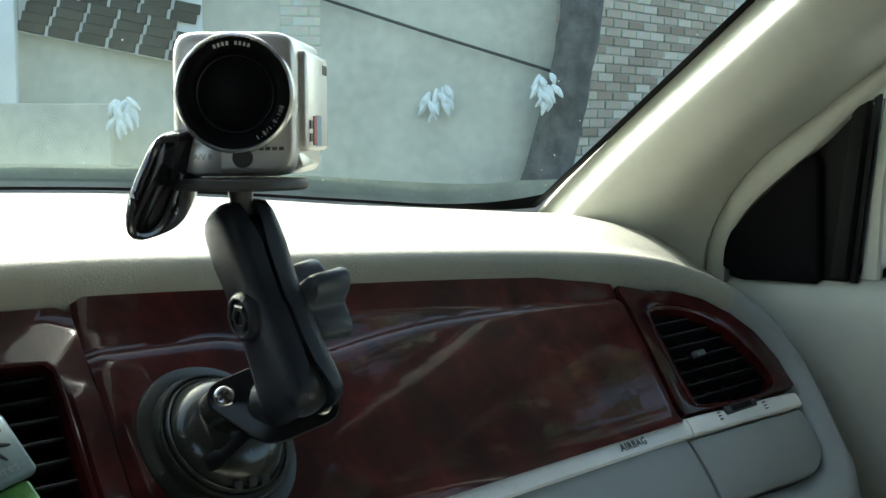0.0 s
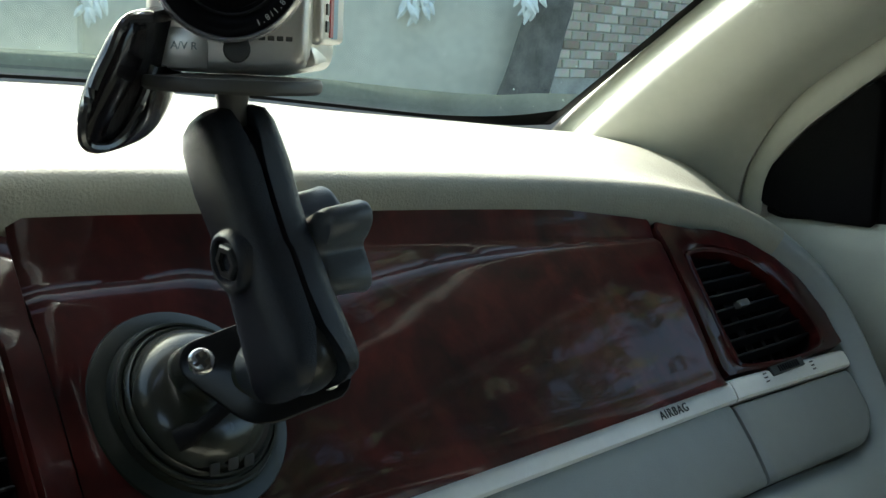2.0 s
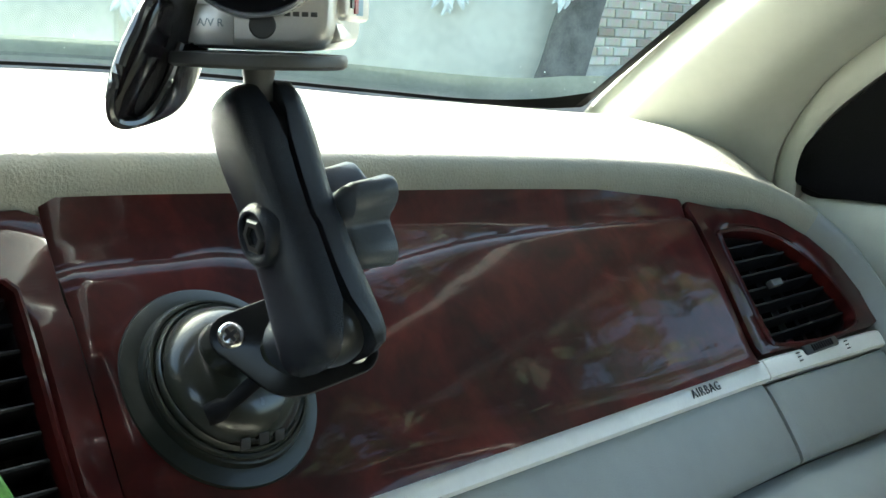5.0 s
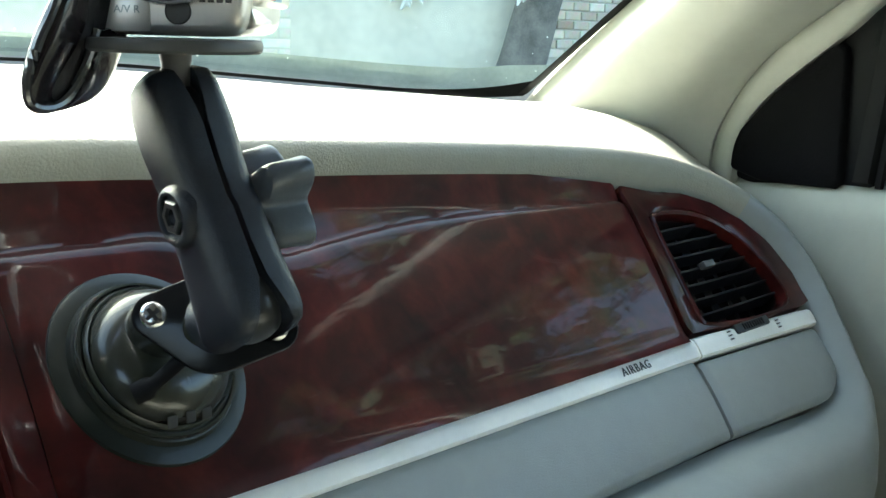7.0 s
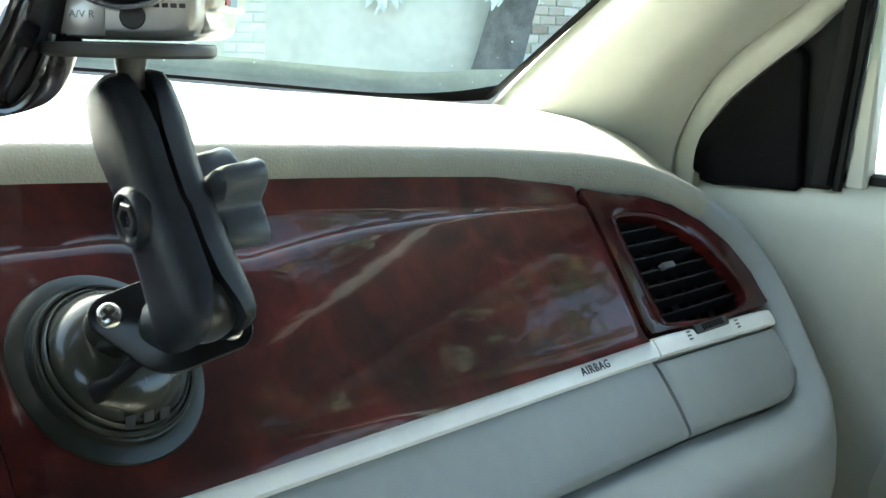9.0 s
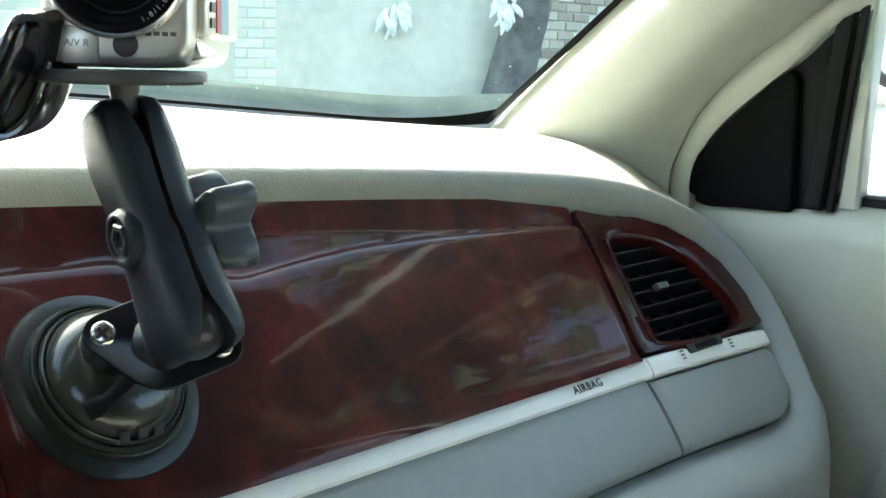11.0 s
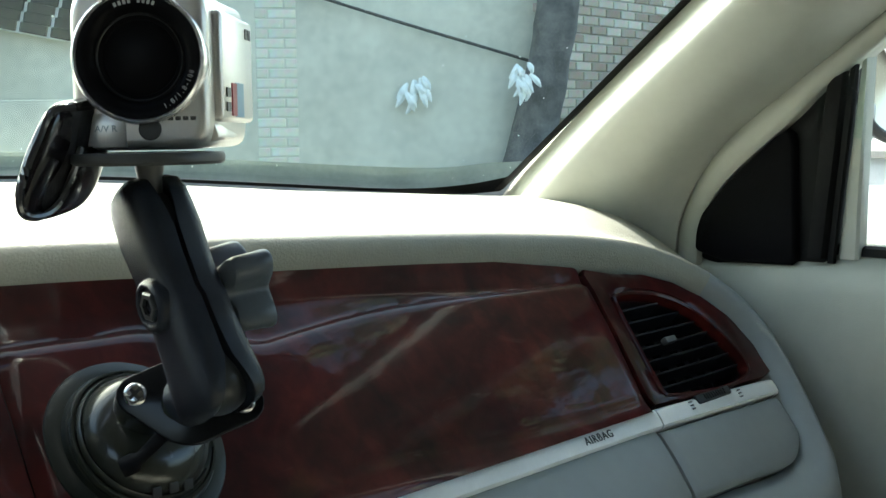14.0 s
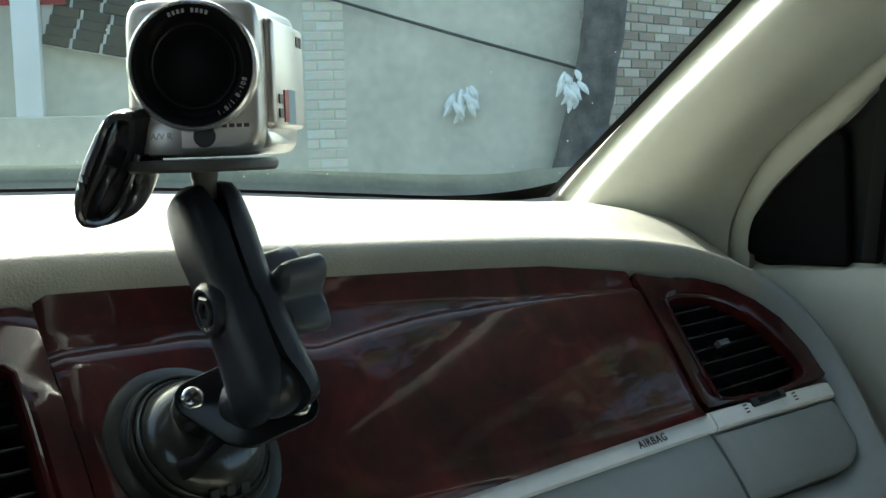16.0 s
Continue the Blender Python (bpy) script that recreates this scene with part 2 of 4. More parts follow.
def merge(bm, tmp, m=Matrix()):
    index = {v: bm.verts.new(m @ v.co) for v in tmp.verts}
    for f in tmp.faces:
        bm.faces.new([index[v] for v in f.verts])
    tmp.free()
    return bm


def basis(right, up_hint, at=(0, 0, 0)):
    """A frame: x along right, z near up_hint, y away."""
    x = Vector(right).normalized()
    z = Vector(up_hint)
    z = (z - x * z.dot(x)).normalized()
    y = z.cross(x)
    m = Matrix((x, y, z)).transposed().to_4x4()
    m.translation = Vector(at)
    return m


def lathe(profile, axis_m, n=40):
    """Turns (radius, height) pairs round the z of axis_m."""
    rows = []
    for k in range(n):
        a = 2 * math.pi * k / n
        rows.append([axis_m @ Vector((r * math.cos(a), r * math.sin(a), h)) for r, h in profile])
    rows.append(rows[0])
    bm = loft(rows)
    bmesh.ops.remove_doubles(bm, verts=bm.verts, dist=1e-6)
    return bm


def z_frame(direction, at, x_hint=(1, 0, 0)):
    z = Vector(direction).normalized()
    x = Vector(x_hint)
    x = (x - z * x.dot(z)).normalized()
    m = Matrix((x, z.cross(x), z)).transposed().to_4x4()
    m.translation = Vector(at)
    return m


def smooth_curve(pts, n):
    """Catmull-Rom through pts, n samples a span."""
    p = [Vector(q) for q in pts]
    p = [2 * p[0] - p[1]] + p + [2 * p[-1] - p[-2]]
    out = []
    for a, b, c, d in zip(p, p[1:], p[2:], p[3:]):
        for k in range(n):
            t = k / n
            out.append(0.5 * ((2 * b) + (c - a) * t + (2 * a - 5 * b + 4 * c - d) * t * t + (3 * b - a - 3 * c + d) * t ** 3))
    out.append(p[-2])
    return out


def tube(pts, radius, n=12, flat=1.0):
    rows = []
    for k, p in enumerate(pts):
        d = (pts[min(k + 1, len(pts) - 1)] - pts[max(k - 1, 0)]).normalized()
        f = z_frame(d, p, (0.3, 0.2, 0.9))
        r = radius[k] if isinstance(radius, (list, tuple)) else radius
        rows.append([f @ Vector((r * math.cos(2 * math.pi * j / n), flat * r * math.sin(2 * math.pi * j / n), 0)) for j in range(n)])
    return loft(rows, closed=True, cap=True)


def lettering(text, size, m, mat, parent, name="lettering", label="", depth=0.0002):
    cu = bpy.data.curves.new(name, "FONT")
    cu.body, cu.size, cu.align_x, cu.align_y, cu.extrude = text, size, "CENTER", "CENTER", depth
    cu.space_character = 1.2 if text == "AIRBAG" else 1.0
    tmp = bpy.data.objects.new("tmp", cu)
    scene.collection.objects.link(tmp)
    bpy.context.view_layer.update()
    me = bpy.data.meshes.new_from_object(tmp.evaluated_get(bpy.context.evaluated_depsgraph_get()))
    bpy.data.objects.remove(tmp)
    me.transform(m)
    me.materials.clear()
    me.materials.append(mat)
    ob = new(name, me)
    ob.parent = parent
    if label:
        ob["label"] = label
    return ob


# ---------------------------------------------------------------- dashboard face: a slanted plane in x and z
FACE_N = Vector((0.16, -1.0, 0.84)).normalized()


def face(x, z, h=0.0):
    """The point of the dashboard's slanted face at x and z, h proud of it."""
    return Vector((x, 0.632 + 0.84 * (z - 0.946) + 0.16 * (x - 0.75), z)) + FACE_N * h


FACE_R = Vector((1, 0.16, 0)).normalized()
FACE_UP = FACE_R.cross(FACE_N) * -1 if FACE_R.cross(FACE_N).z < 0 else FACE_R.cross(FACE_N)


def face_frame(x, z, h):
    m = Matrix((FACE_R, FACE_UP, FACE_N)).transposed().to_4x4()
    m.translation = face(x, z, h)
    return m


def interp(table, x):
    for (x0, v0), (x1, v1) in zip(table, table[1:]):
        if x <= x1:
            return v0 + (v1 - v0) * (x - x0) / (x1 - x0)
    return table[-1][1]


WOOD_TOP = [(-0.7, 1.072), (0.10, 1.071), (0.296, 1.0655), (0.494, 1.0555), (0.642, 1.0470), (0.731, 1.0400), (0.782, 1.034), (0.862, 1.017)]
# foot of the windscreen
GLASS_FOOT = smooth_curve([(-0.44, 1.00, 1.088), (-0.36, 1.08, 1.092), (-0.22, 1.155, 1.102), (0.0, 1.215, 1.112), (0.27, 1.24, 1.115), (0.50, 1.215, 1.111),
                           (0.62, 1.185, 1.105), (0.75, 1.135, 1.095), (0.85, 1.075, 1.087), (0.900, 1.030, 1.085), (0.927, 0.990, 1.089)], 6)
GLASS_TOP_Y = lambda x: 0.42 + 0.16 * max(0.0, 1 - ((x - 0.235) / 0.66) ** 2)


def glass_head(p):
    x = 0.235 + (p.x - 0.235) * 0.94
    return Vector((x, GLASS_TOP_Y(x), 1.45 + 0.03 * max(0.0, 1 - ((x - 0.235) / 0.66) ** 2)))


def foot_at(x):
    return min(GLASS_FOOT, key=lambda p: abs(p.x - x))


dashboard = empty("dashboard", label="beige vinyl dashboard with glossy burl veneer and grey glovebox", category="dashboard")

# pad: sections that run along the top edge of the veneer, round its end and back under the glovebox
stations = []
for x in (-0.46, -0.3, -0.1, 0.1, 0.2, 0.3, 0.4, 0.5, 0.6, 0.68, 0.74):
    g = foot_at(x * 1.06 - 0.016)
    stations.append(((x, interp(WOOD_TOP, x)), (0.0, 1.0), 0.034, Vector((g.x, g.y + 0.01, g.z - 0.004)), 0.006))
stations += [
    ((0.782, 1.034), (0.12, 1.0), 0.034, Vector((0.90, 1.03, 1.082)), 0.010),
    ((0.825, 1.027), (0.30, 0.95), 0.034, Vector((0.94, 0.98, 1.078)), 0.014),
    ((0.862, 1.017), (0.55, 0.84), 0.034, Vector((0.995, 0.93, 1.062)), 0.014),
    ((0.893, 1.003), (0.8, 0.6), 0.036, Vector((1.02, 0.90, 1.040)), 0.012),
    ((0.915, 0.985), (0.95, 0.3), 0.038, Vector((1.03, 0.83, 1.01)), 0.006),
    ((0.926, 0.962), (1.0, 0.05), 0.036, Vector((1.03, 0.80, 0.98)), 0.0),
    ((0.925, 0.940), (1.0, -0.12), 0.034, Vector((1.03, 0.77, 0.94)), 0.0),
    ((0.919, 0.918), (1.0, -0.2), 0.034, Vector((1.03, 0.74, 0.90)), 0.0),
    ((0.912, 0.900), (0.95, -0.35), 0.034, Vector((1.00, 0.72, 0.85)), 0.0),
    ((0.902, 0.889), (0.7, -0.75), 0.044, Vector((0.98, 0.72, 0.78)), 0.0),
    ((0.866, 0.8820), (0.25, -1.0), 0.060, Vector((0.90, 0.72, 0.72)), 0.0),
    ((0.800, 0.8845), (0.05, -1.0), 0.066, Vector((0.82, 0.72, 0.70)), 0.0),
    ((0.734, 0.8862), (0.0, -1.0), 0.066, Vector((0.74, 0.72, 0.70)), 0.0),
    ((0.587, 0.8880), (0.0, -1.0), 0.066, Vector((0.60, 0.70, 0.70)), 0.0),
    ((0.30, 0.891), (0.0, -1.0), 0.066, Vector((0.30, 0.66, 0.70)), 0.0),
    ((-0.46, 0.895), (0.0, -1.0), 0.066, Vector((-0.46, 0.60, 0.70)), 0.0),
]
PROFILE = [(0.0, -0.012), (0.0, -0.007), (0.10, -0.0005), (0.22, 0.0065), (0.34, 0.0120), (0.46, 0.0146), (0.58, 0.0138), (0.78, 0.0065), (1.0, -0.006)]


def pad_rows(group):
    rows = []
    for (x, z), (dx, dz), w, back, crown in group:
        k = math.hypot(dx, dz)
        row = [face(x + dx / k * w * u, z + dz / k * w * u, h) for u, h in PROFILE]
        end = row[-1]
        lead = (row[-1] - row[-2]).normalized()
        for s in (0.12, 0.3, 0.5, 0.75, 1.0):
            bend = lead * (0.02 * (1 - s) * s * 4) if crown == 0 else Vector((0, 0, crown * math.sin(math.pi * s)))
            row.append(end.lerp(back, s) + bend)
        rows.append(row)
    return rows


def resample(group, n):
    """More stations between the given ones."""
    xs = smooth_curve([(a[0], a[1], w) for a, d, w, b, c in group], n)
    ds = smooth_curve([(d[0], d[1], c) for a, d, w, b, c in group], n)
    bs = smooth_curve([b for a, d, w, b, c in group], n)
    return [((p.x, p.y), (d.x, d.y), p.z, b, 0 if d.z < 0.0006 else d.z) for p, d, b in zip(xs, ds, bs)]


# grey starts high on the pad's end, so its colour carries the shade there
CUT = 14
part("dash_pad", loft(pad_rows(resample(stations[:CUT + 1], 4))), M_PAD, dashboard, "beige grained vinyl dash pad, sunlit on top")
part("lower_bolster", loft(pad_rows(resample(stations[CUT:], 4))), M_GREY, dashboard, "grey plastic bolster under the glovebox, its grey carried up for the pad end's shade")


# veneer
CREASE = [(0.10, 1.045), (0.30, 1.0450), (0.36, 1.0445), (0.4340, 1.0280), (0.4770, 1.0320), (0.5240, 1.0350), (0.5730, 1.0350), (0.6110, 1.0340), (0.76, 1.0280)]


def wood_h(x, z):
    """The veneer: a raised lower field with a rounded upper edge, and a curl out below the pad."""
    top = interp(WOOD_TOP, x)
    edge = interp(CREASE, x)
    over = max(0.0, z - (top - 0.010))
    t = min(1.0, max(0.0, (edge - z) / (0.0085 - 0.0045 * min(1.0, max(0.0, (x - 0.45) / 0.2)))))
    low = max(0.0, 0.9545 - z)
    return 0.25 * over + 14.0 * low * low + 0.0042 * math.sqrt(max(0.0, 1 - (1 - t) ** 2)) + 0.002 * math.sin(math.pi * min(1, max(0, (z - 0.945) / 0.1)))


def wood_sheet(x0, x1, nx=70, nz=64, left_slant=0.0, right_slant=0.0):
    rows = []
    for i in range(nx + 1):
        row = []
        for k in range(nz + 1):
            s = k / nz
            xa, xb = x0 + left_slant * s, x1 + right_slant * s
            x = xa + (xb - xa) * i / nx
            z = 0.940 + (interp(WOOD_TOP, x) + 0.002 + 0.006 * min(1.0, max(0.0, (0.74 - x) / 0.12)) - 0.940) * s
            edge = min(1.0, (xb - x) / 0.004 + 0.02, (x - xa) / 0.004 + 0.02)
            row.append(face(x, z, wood_h(x, z) - 0.003 * (1 - max(0.0, edge)) ** 2))
        rows.append(row)
    return loft(rows)


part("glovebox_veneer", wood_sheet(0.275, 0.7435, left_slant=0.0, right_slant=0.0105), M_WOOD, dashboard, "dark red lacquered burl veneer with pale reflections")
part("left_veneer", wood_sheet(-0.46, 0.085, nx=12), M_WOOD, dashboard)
bm = bmesh.new()
box(bm, face(0.19, 0.990, -0.038), (1.28, 0.012, 0.13), basis(FACE_R, FACE_UP).to_3x3(), 0.002)
box(bm, face(0.22, 0.908, -0.020), (1.30, 0.012, 0.06), basis(FACE_R, FACE_UP).to_3x3(), 0.002)
part("backing", bm, M_BLACK, dashboard)


def radial(poly, centre, n):
    """The outline poly seen from centre at n even angles."""
    out = []
    for k in range(n):
        a = 2 * math.pi * k / n
        d = Vector((math.cos(a), math.sin(a)))
        best = None
        for p, q in zip(poly, poly[1:] + poly[:1]):
            p, q = Vector(p) - centre, Vector(q) - centre
            e = q - p
            den = d.x * e.y - d.y * e.x
            if abs(den) < 1e-12:
                continue
            t = (p.x * e.y - p.y * e.x) / den
            s = (p.x * d.y - p.y * d.x) / den
            if t > 0 and -1e-6 <= s <= 1 + 1e-6 and (best is None or t < best):
                best = t
        out.append(centre + d * best)
    return out


def closed_curve(pts, n=5):
    m = len(pts)
    out = []
    for k in range(m):
        a, b, c, d = (Vector(pts[(k + j - 1) % m]) for j in range(4))
        for i in range(n):
            t = i / n
            out.append(tuple(0.5 * ((2 * b) + (c - a) * t + (2 * a - 5 * b + 4 * c - d) * t * t + (3 * b - a - 3 * c + d) * t ** 3)))
    return out


def span_at(poly, z):
    xs = []
    for p, q in zip(poly, poly[1:] + poly[:1]):
        if (p[1] - z) * (q[1] - z) < 0:
            xs.append(p[0] + (q[0] - p[0]) * (z - p[1]) / (q[1] - p[1]))
    return min(xs), max(xs)


def vent(outer, hole, centre, slats, tab, name, label, vanes):
    """A dashboard outlet: veneer surround, bezel, dark duct, slats, upright vanes and a thumb tab."""
    n = 96
    centre = Vector(centre)
    o, i = radial(outer, centre, n), radial(hole, centre, n)
    rows = []
    for a, b in zip(o, i):
        row = [face(a.x, a.y, -0.004), face(a.x, a.y, 0.0005)]
        for s, h in ((0.04, 0.002), (0.3, 0.0025), (0.7, 0.0025)):
            p = a.lerp(b, s)
            row.append(face(p.x, p.y, h + (wood_h(p.x, p.y) * 0.4 if p.y < 1.03 else 0)))
        out = (a - b).normalized()
        for off, h in ((0.0045, 0.0028), (0.0036, 0.0052), (0.0018, 0.0062), (0.0004, 0.0052), (0.0, 0.002), (0.0, -0.0045)):
            p = b + out * off
            row.append(face(p.x, p.y, h))
        rows.append(row)
    rows.append(rows[0])
    v = part(name, loft(rows), M_WOOD, dashboard, label)
    part("duct", loft([[face(p.x, p.y, -0.004) for p in i + i[:1]], [face(p.x, p.y, -0.026) for p in i + i[:1]], [face(centre.x, centre.y, -0.027) for p in i + i[:1]]]), M_BLACK, v)
    for z in slats:
        x0, x1 = span_at(hole, z)
        bm = loft([[face(x, z, -0.002) + FACE_UP * 0.0009, face(x, z, -0.0015), face(x, z, -0.002) - FACE_UP * 0.0009, face(x, z - 0.002, -0.016) - FACE_UP * 0.0008, face(x, z - 0.002, -0.016) + FACE_UP * 0.0008]
                   for x in (x0 + 0.0008, (x0 + x1) / 2, x1 - 0.0008)], closed=True, cap=True)
        part("slat", bm, M_SLAT, v)
    for x in vanes:
        zs = [p[1] for p in hole]
        pz = [z for z in np.linspace(min(zs) + 0.001, max(zs) - 0.001, 60) if span_at(hole, z)[0] < x < span_at(hole, z)[1]]
        if len(pz) > 4:
            bm = loft([[face(x - 0.0008, z, -0.017), face(x + 0.0008, z, -0.017), face(x + 0.0008, z, -0.025), face(x - 0.0008, z, -0.025)] for z in (pz[0], pz[-1])], closed=True, cap=True)
            part("vane", bm, M_SLAT, v)
    bm = bmesh.new()
    box(bm, face(tab[0], tab[1], 0.001), (0.015, 0.006, 0.0055), basis(FACE_R, FACE_UP).to_3x3(), 0.0012)
    part("thumb_tab", bm, M_DARKGREY, v, "small grey thumb tab")
    return v


END_HOLE = closed_curve([(0.7745, 1.008), (0.780, 1.0145), (0.814, 1.0125), (0.850, 1.003), (0.878, 0.984), (0.8945, 0.958), (0.889, 0.9455), (0.850, 0.9425), (0.776, 0.9475), (0.7705, 0.956), (0.772, 0.982)])
END_OUTER = [(0.7465, 0.944), (0.757, 1.0395), (0.782, 1.0345), (0.825, 1.0275), (0.862, 1.0175), (0.893, 1.0035), (0.915, 0.9855), (0.9265, 0.962), (0.9255, 0.939), (0.84, 0.9405)]
vent(END_OUTER, END_HOLE, (0.825, 0.975), (0.9535, 0.9625, 0.9715, 0.9805, 0.9895, 0.9985, 1.0075), (0.8175, 0.9805), "end_vent", "burl-veneered side air vent with black slats", (0.80, 0.825, 0.85, 0.87))
MID_HOLE = closed_curve([(0.098, 0.95), (0.094, 1.030), (0.100, 1.0415), (0.17, 1.0425), (0.244, 1.0418), (0.2515, 1.035), (0.252, 0.99), (0.2525, 0.955), (0.246, 0.950), (0.17, 0.949)])
MID_OUTER = [(0.085, 0.944), (0.085, 1.0745), (0.20, 1.072), (0.2745, 1.0695), (0.2745, 0.944)]
vent(MID_OUTER, MID_HOLE, (0.175, 1.0), [0.956 + 0.0092 * k for k in range(10)], (0.15, 0.995), "centre_vent", "veneer-framed centre air vent with black slats", (0.12, 0.145, 0.17, 0.195, 0.22, 0.24))


# satin strip in two lengths, glovebox door, end cover
def strip(x0, x1, z0a, z1a, z0b, z1b, h=0.0045):
    rows = []
    for k in range(13):
        s = k / 12
        x = x0 + (x1 - x0) * s
        za, zb = z0a + (z0b - z0a) * s, z1a + (z1b - z1a) * s
        e = 0.0012 if k in (0, 12) else 0.0
        rows.append([face(x, za, -0.005), face(x, za, h * 0.6 - e), face(x, za + 0.0012, h - e), face(x, (za + zb) / 2, h + 0.0006 - e), face(x, zb - 0.0015, h - e), face(x, zb, h * 0.5 - e), face(x, zb, -0.005)])
    return loft(rows, cap=True)


long_strip = part("trim_strip", strip(-0.46, 0.7475, 0.9335, 0.9465, 0.9305, 0.9425), M_STRIP, dashboard, "pale satin strip above the glovebox")
end_strip = part("trim_strip", strip(0.7495, 0.921, 0.9303, 0.9423, 0.9262, 0.937), M_STRIP, dashboard, "pale satin strip under the side vent")
lettering("AIRBAG", 0.0082, face_frame(0.6700, 0.9364, 0.0053), M_INK, long_strip)


def band(x0, x1, za0, za1, zb0, zb1, h, round_end=None):
    """A panel across the dashboard face between a lower and an upper line."""
    rows = []
    n = 40
    for k in range(n + 1):
        s = k / n
        x = x0 + (x1 - x0) * s
        lo, hi = za0 + (za1 - za0) * s, zb0 + (zb1 - zb0) * s
        if round_end:
            t = max(0.0, (x - (x1 - round_end)) / round_end)
            drop = (1 - math.sqrt(max(0.0, 1 - t * t))) * (hi - lo) * 0.55
            lo += drop
        e = 0.002 if k in (0, n) else 0.0
        row = [face(x, lo, -0.008), face(x, lo, h - 0.0025 - e), face(x, lo + 0.0012, h - 0.0006 - e)]
        for u in (0.1, 0.3, 0.5, 0.7, 0.9):
            row.append(face(x, lo + (hi - lo) * u, h + 0.0012 * math.sin(math.pi * u) - e))
        row += [face(x, hi - 0.0008, h - 0.0006 - e), face(x, hi, h - 0.0025 - e), face(x, hi, -0.008)]
        rows.append(row)
    return loft(rows, cap=True)


part("glovebox_door", band(-0.10, 0.7405, 0.8895, 0.887, 0.9345, 0.9315, 0.0018), M_GREY, dashboard, "grey plastic glovebox door")
part("end_cover", band(0.7435, 0.9165, 0.8868, 0.8818, 0.9290, 0.9250, 0.0025, round_end=0.045), M_GREY, dashboard, "grey plastic end cover beside the glovebox")

# thumbwheel slot in the end strip
bm = bmesh.new()
box(bm, face(0.826, 0.9385, 0.0035), (0.050, 0.006, 0.0075), basis(FACE_R, FACE_UP).to_3x3(), 0.0015)
slot = part("vent_wheel", bm, M_BLACK, dashboard, "black ribbed vent thumbwheel")
bm = bmesh.new()
for k in range(9):
    box(bm, face(0.812 + 0.0035 * k, 0.9385, 0.0068), (0.0016, 0.0016, 0.005), basis(FACE_R, FACE_UP).to_3x3(), 0.0004)
part("ribs", bm, M_SLAT, slot)
for x, zz in ((0.792, 0.9365), (0.862, 0.934)):
    bm = bmesh.new()
    for k in range(3):
        box(bm, face(x, zz - 0.0022 + 0.0022 * k, 0.0052), (0.0045, 0.0006, 0.0009), basis(FACE_R, FACE_UP).to_3x3())
    part("mark", bm, M_INK, end_strip, smooth=False)

# ---------------------------------------------------------------- windscreen
window_1 = empty("window_1", label="raked laminated windscreen with black ceramic border", category="windscreen", kind="structure")


def screen_grid(off, u0=0.0, u1=1.0, nv=16):
    rows = []
    for p in GLASS_FOOT:
        q = glass_head(p)
        rows.append([p.lerp(q, u0 + (u1 - u0) * k / nv) + Vector((0, 0.55, 0.83)) * off for k in range(nv + 1)])
    return rows


pane = part("pane", loft(screen_grid(0.004)), M_GLASS, window_1)
pane.visible_shadow = False


def border(points, width_dir, widths):
    return loft([[p - Vector((0, 0.55, 0.83)) * 0.001 + d * w * s for s in (-0.15, 0.3, 0.7, 1.0)] for p, d, w in zip(points, width_dir, widths)])


ups = [(glass_head(p) - p).normalized() for p in GLASS_FOOT]
ws = [0.006 + 0.022 * max(0.0, min(1, (p.x - 0.83) / 0.095)) ** 2.0 for p in GLASS_FOOT]
part("lower_border", border(GLASS_FOOT, ups, ws), M_FRIT, window_1, "black ceramic border")
edge = [GLASS_FOOT[-1].lerp(glass_head(GLASS_FOOT[-1]), k / 20) for k in range(21)]
part("side_border", border(edge, [Vector((-1, 0.1, -0.05)).normalized()] * 21, [0.0105] * 21), M_FRIT, window_1, "black ceramic border")
edge2 = [GLASS_FOOT[0].lerp(glass_head(GLASS_FOOT[0]), k / 20) for k in range(21)]
part("side_border", border(edge2, [Vector((1, 0.1, -0.05)).normalized()] * 21, [0.019] * 21), M_FRIT, window_1)

# cowl outside, below the screen
FOOT_ON = GLASS_FOOT + [Vector((0.965, 0.93, 1.092)), Vector((1.01, 0.86, 1.094))]
cowl = [p + Vector((0.004, 0.03, 0.012)) for p in FOOT_ON]
bm = loft([[p + u * 0.026 + Vector((0, 0.02, 0)), p + u * 0.030 + Vector((0, 0.03, -0.006)), p + Vector((0, 0.12, -0.03)), p + Vector((0, 0.12, -0.10)), p + Vector((0, 0.0, -0.06)), p + Vector((0, 0.004, -0.005))] for p, u in zip(cowl, ups + ups[-1:] * 2)], closed=True, cap=True)
tagged(mesh_object("cowl_panel", bm, M_COWL), label="dark grey plastic cowl below the windscreen", category="car cowl", kind="structure")

# specks of dirt on the screen
rng = random.Random(4)
bm = bmesh.new()
for k in range(46):
    p = GLASS_FOOT[rng.randrange(18, len(GLASS_FOOT) - 2)]
    q = p.lerp(glass_head(p), 0.03 + 0.42 * rng.random() ** 1.4) + Vector((rng.uniform(-0.02, 0.02), 0, 0))
    tmp = bmesh.new()
    bmesh.ops.create_icosphere(tmp, subdivisions=1, radius=rng.uniform(0.0004, 0.0011))
    merge(bm, tmp, Matrix.Translation(q + Vector((0, 0.55, 0.83)) * 0.0055))
tagged(mesh_object("dirt_specks", bm, M_DUST), label="pale specks of dirt on the windscreen", category="dirt", kind="stuff")

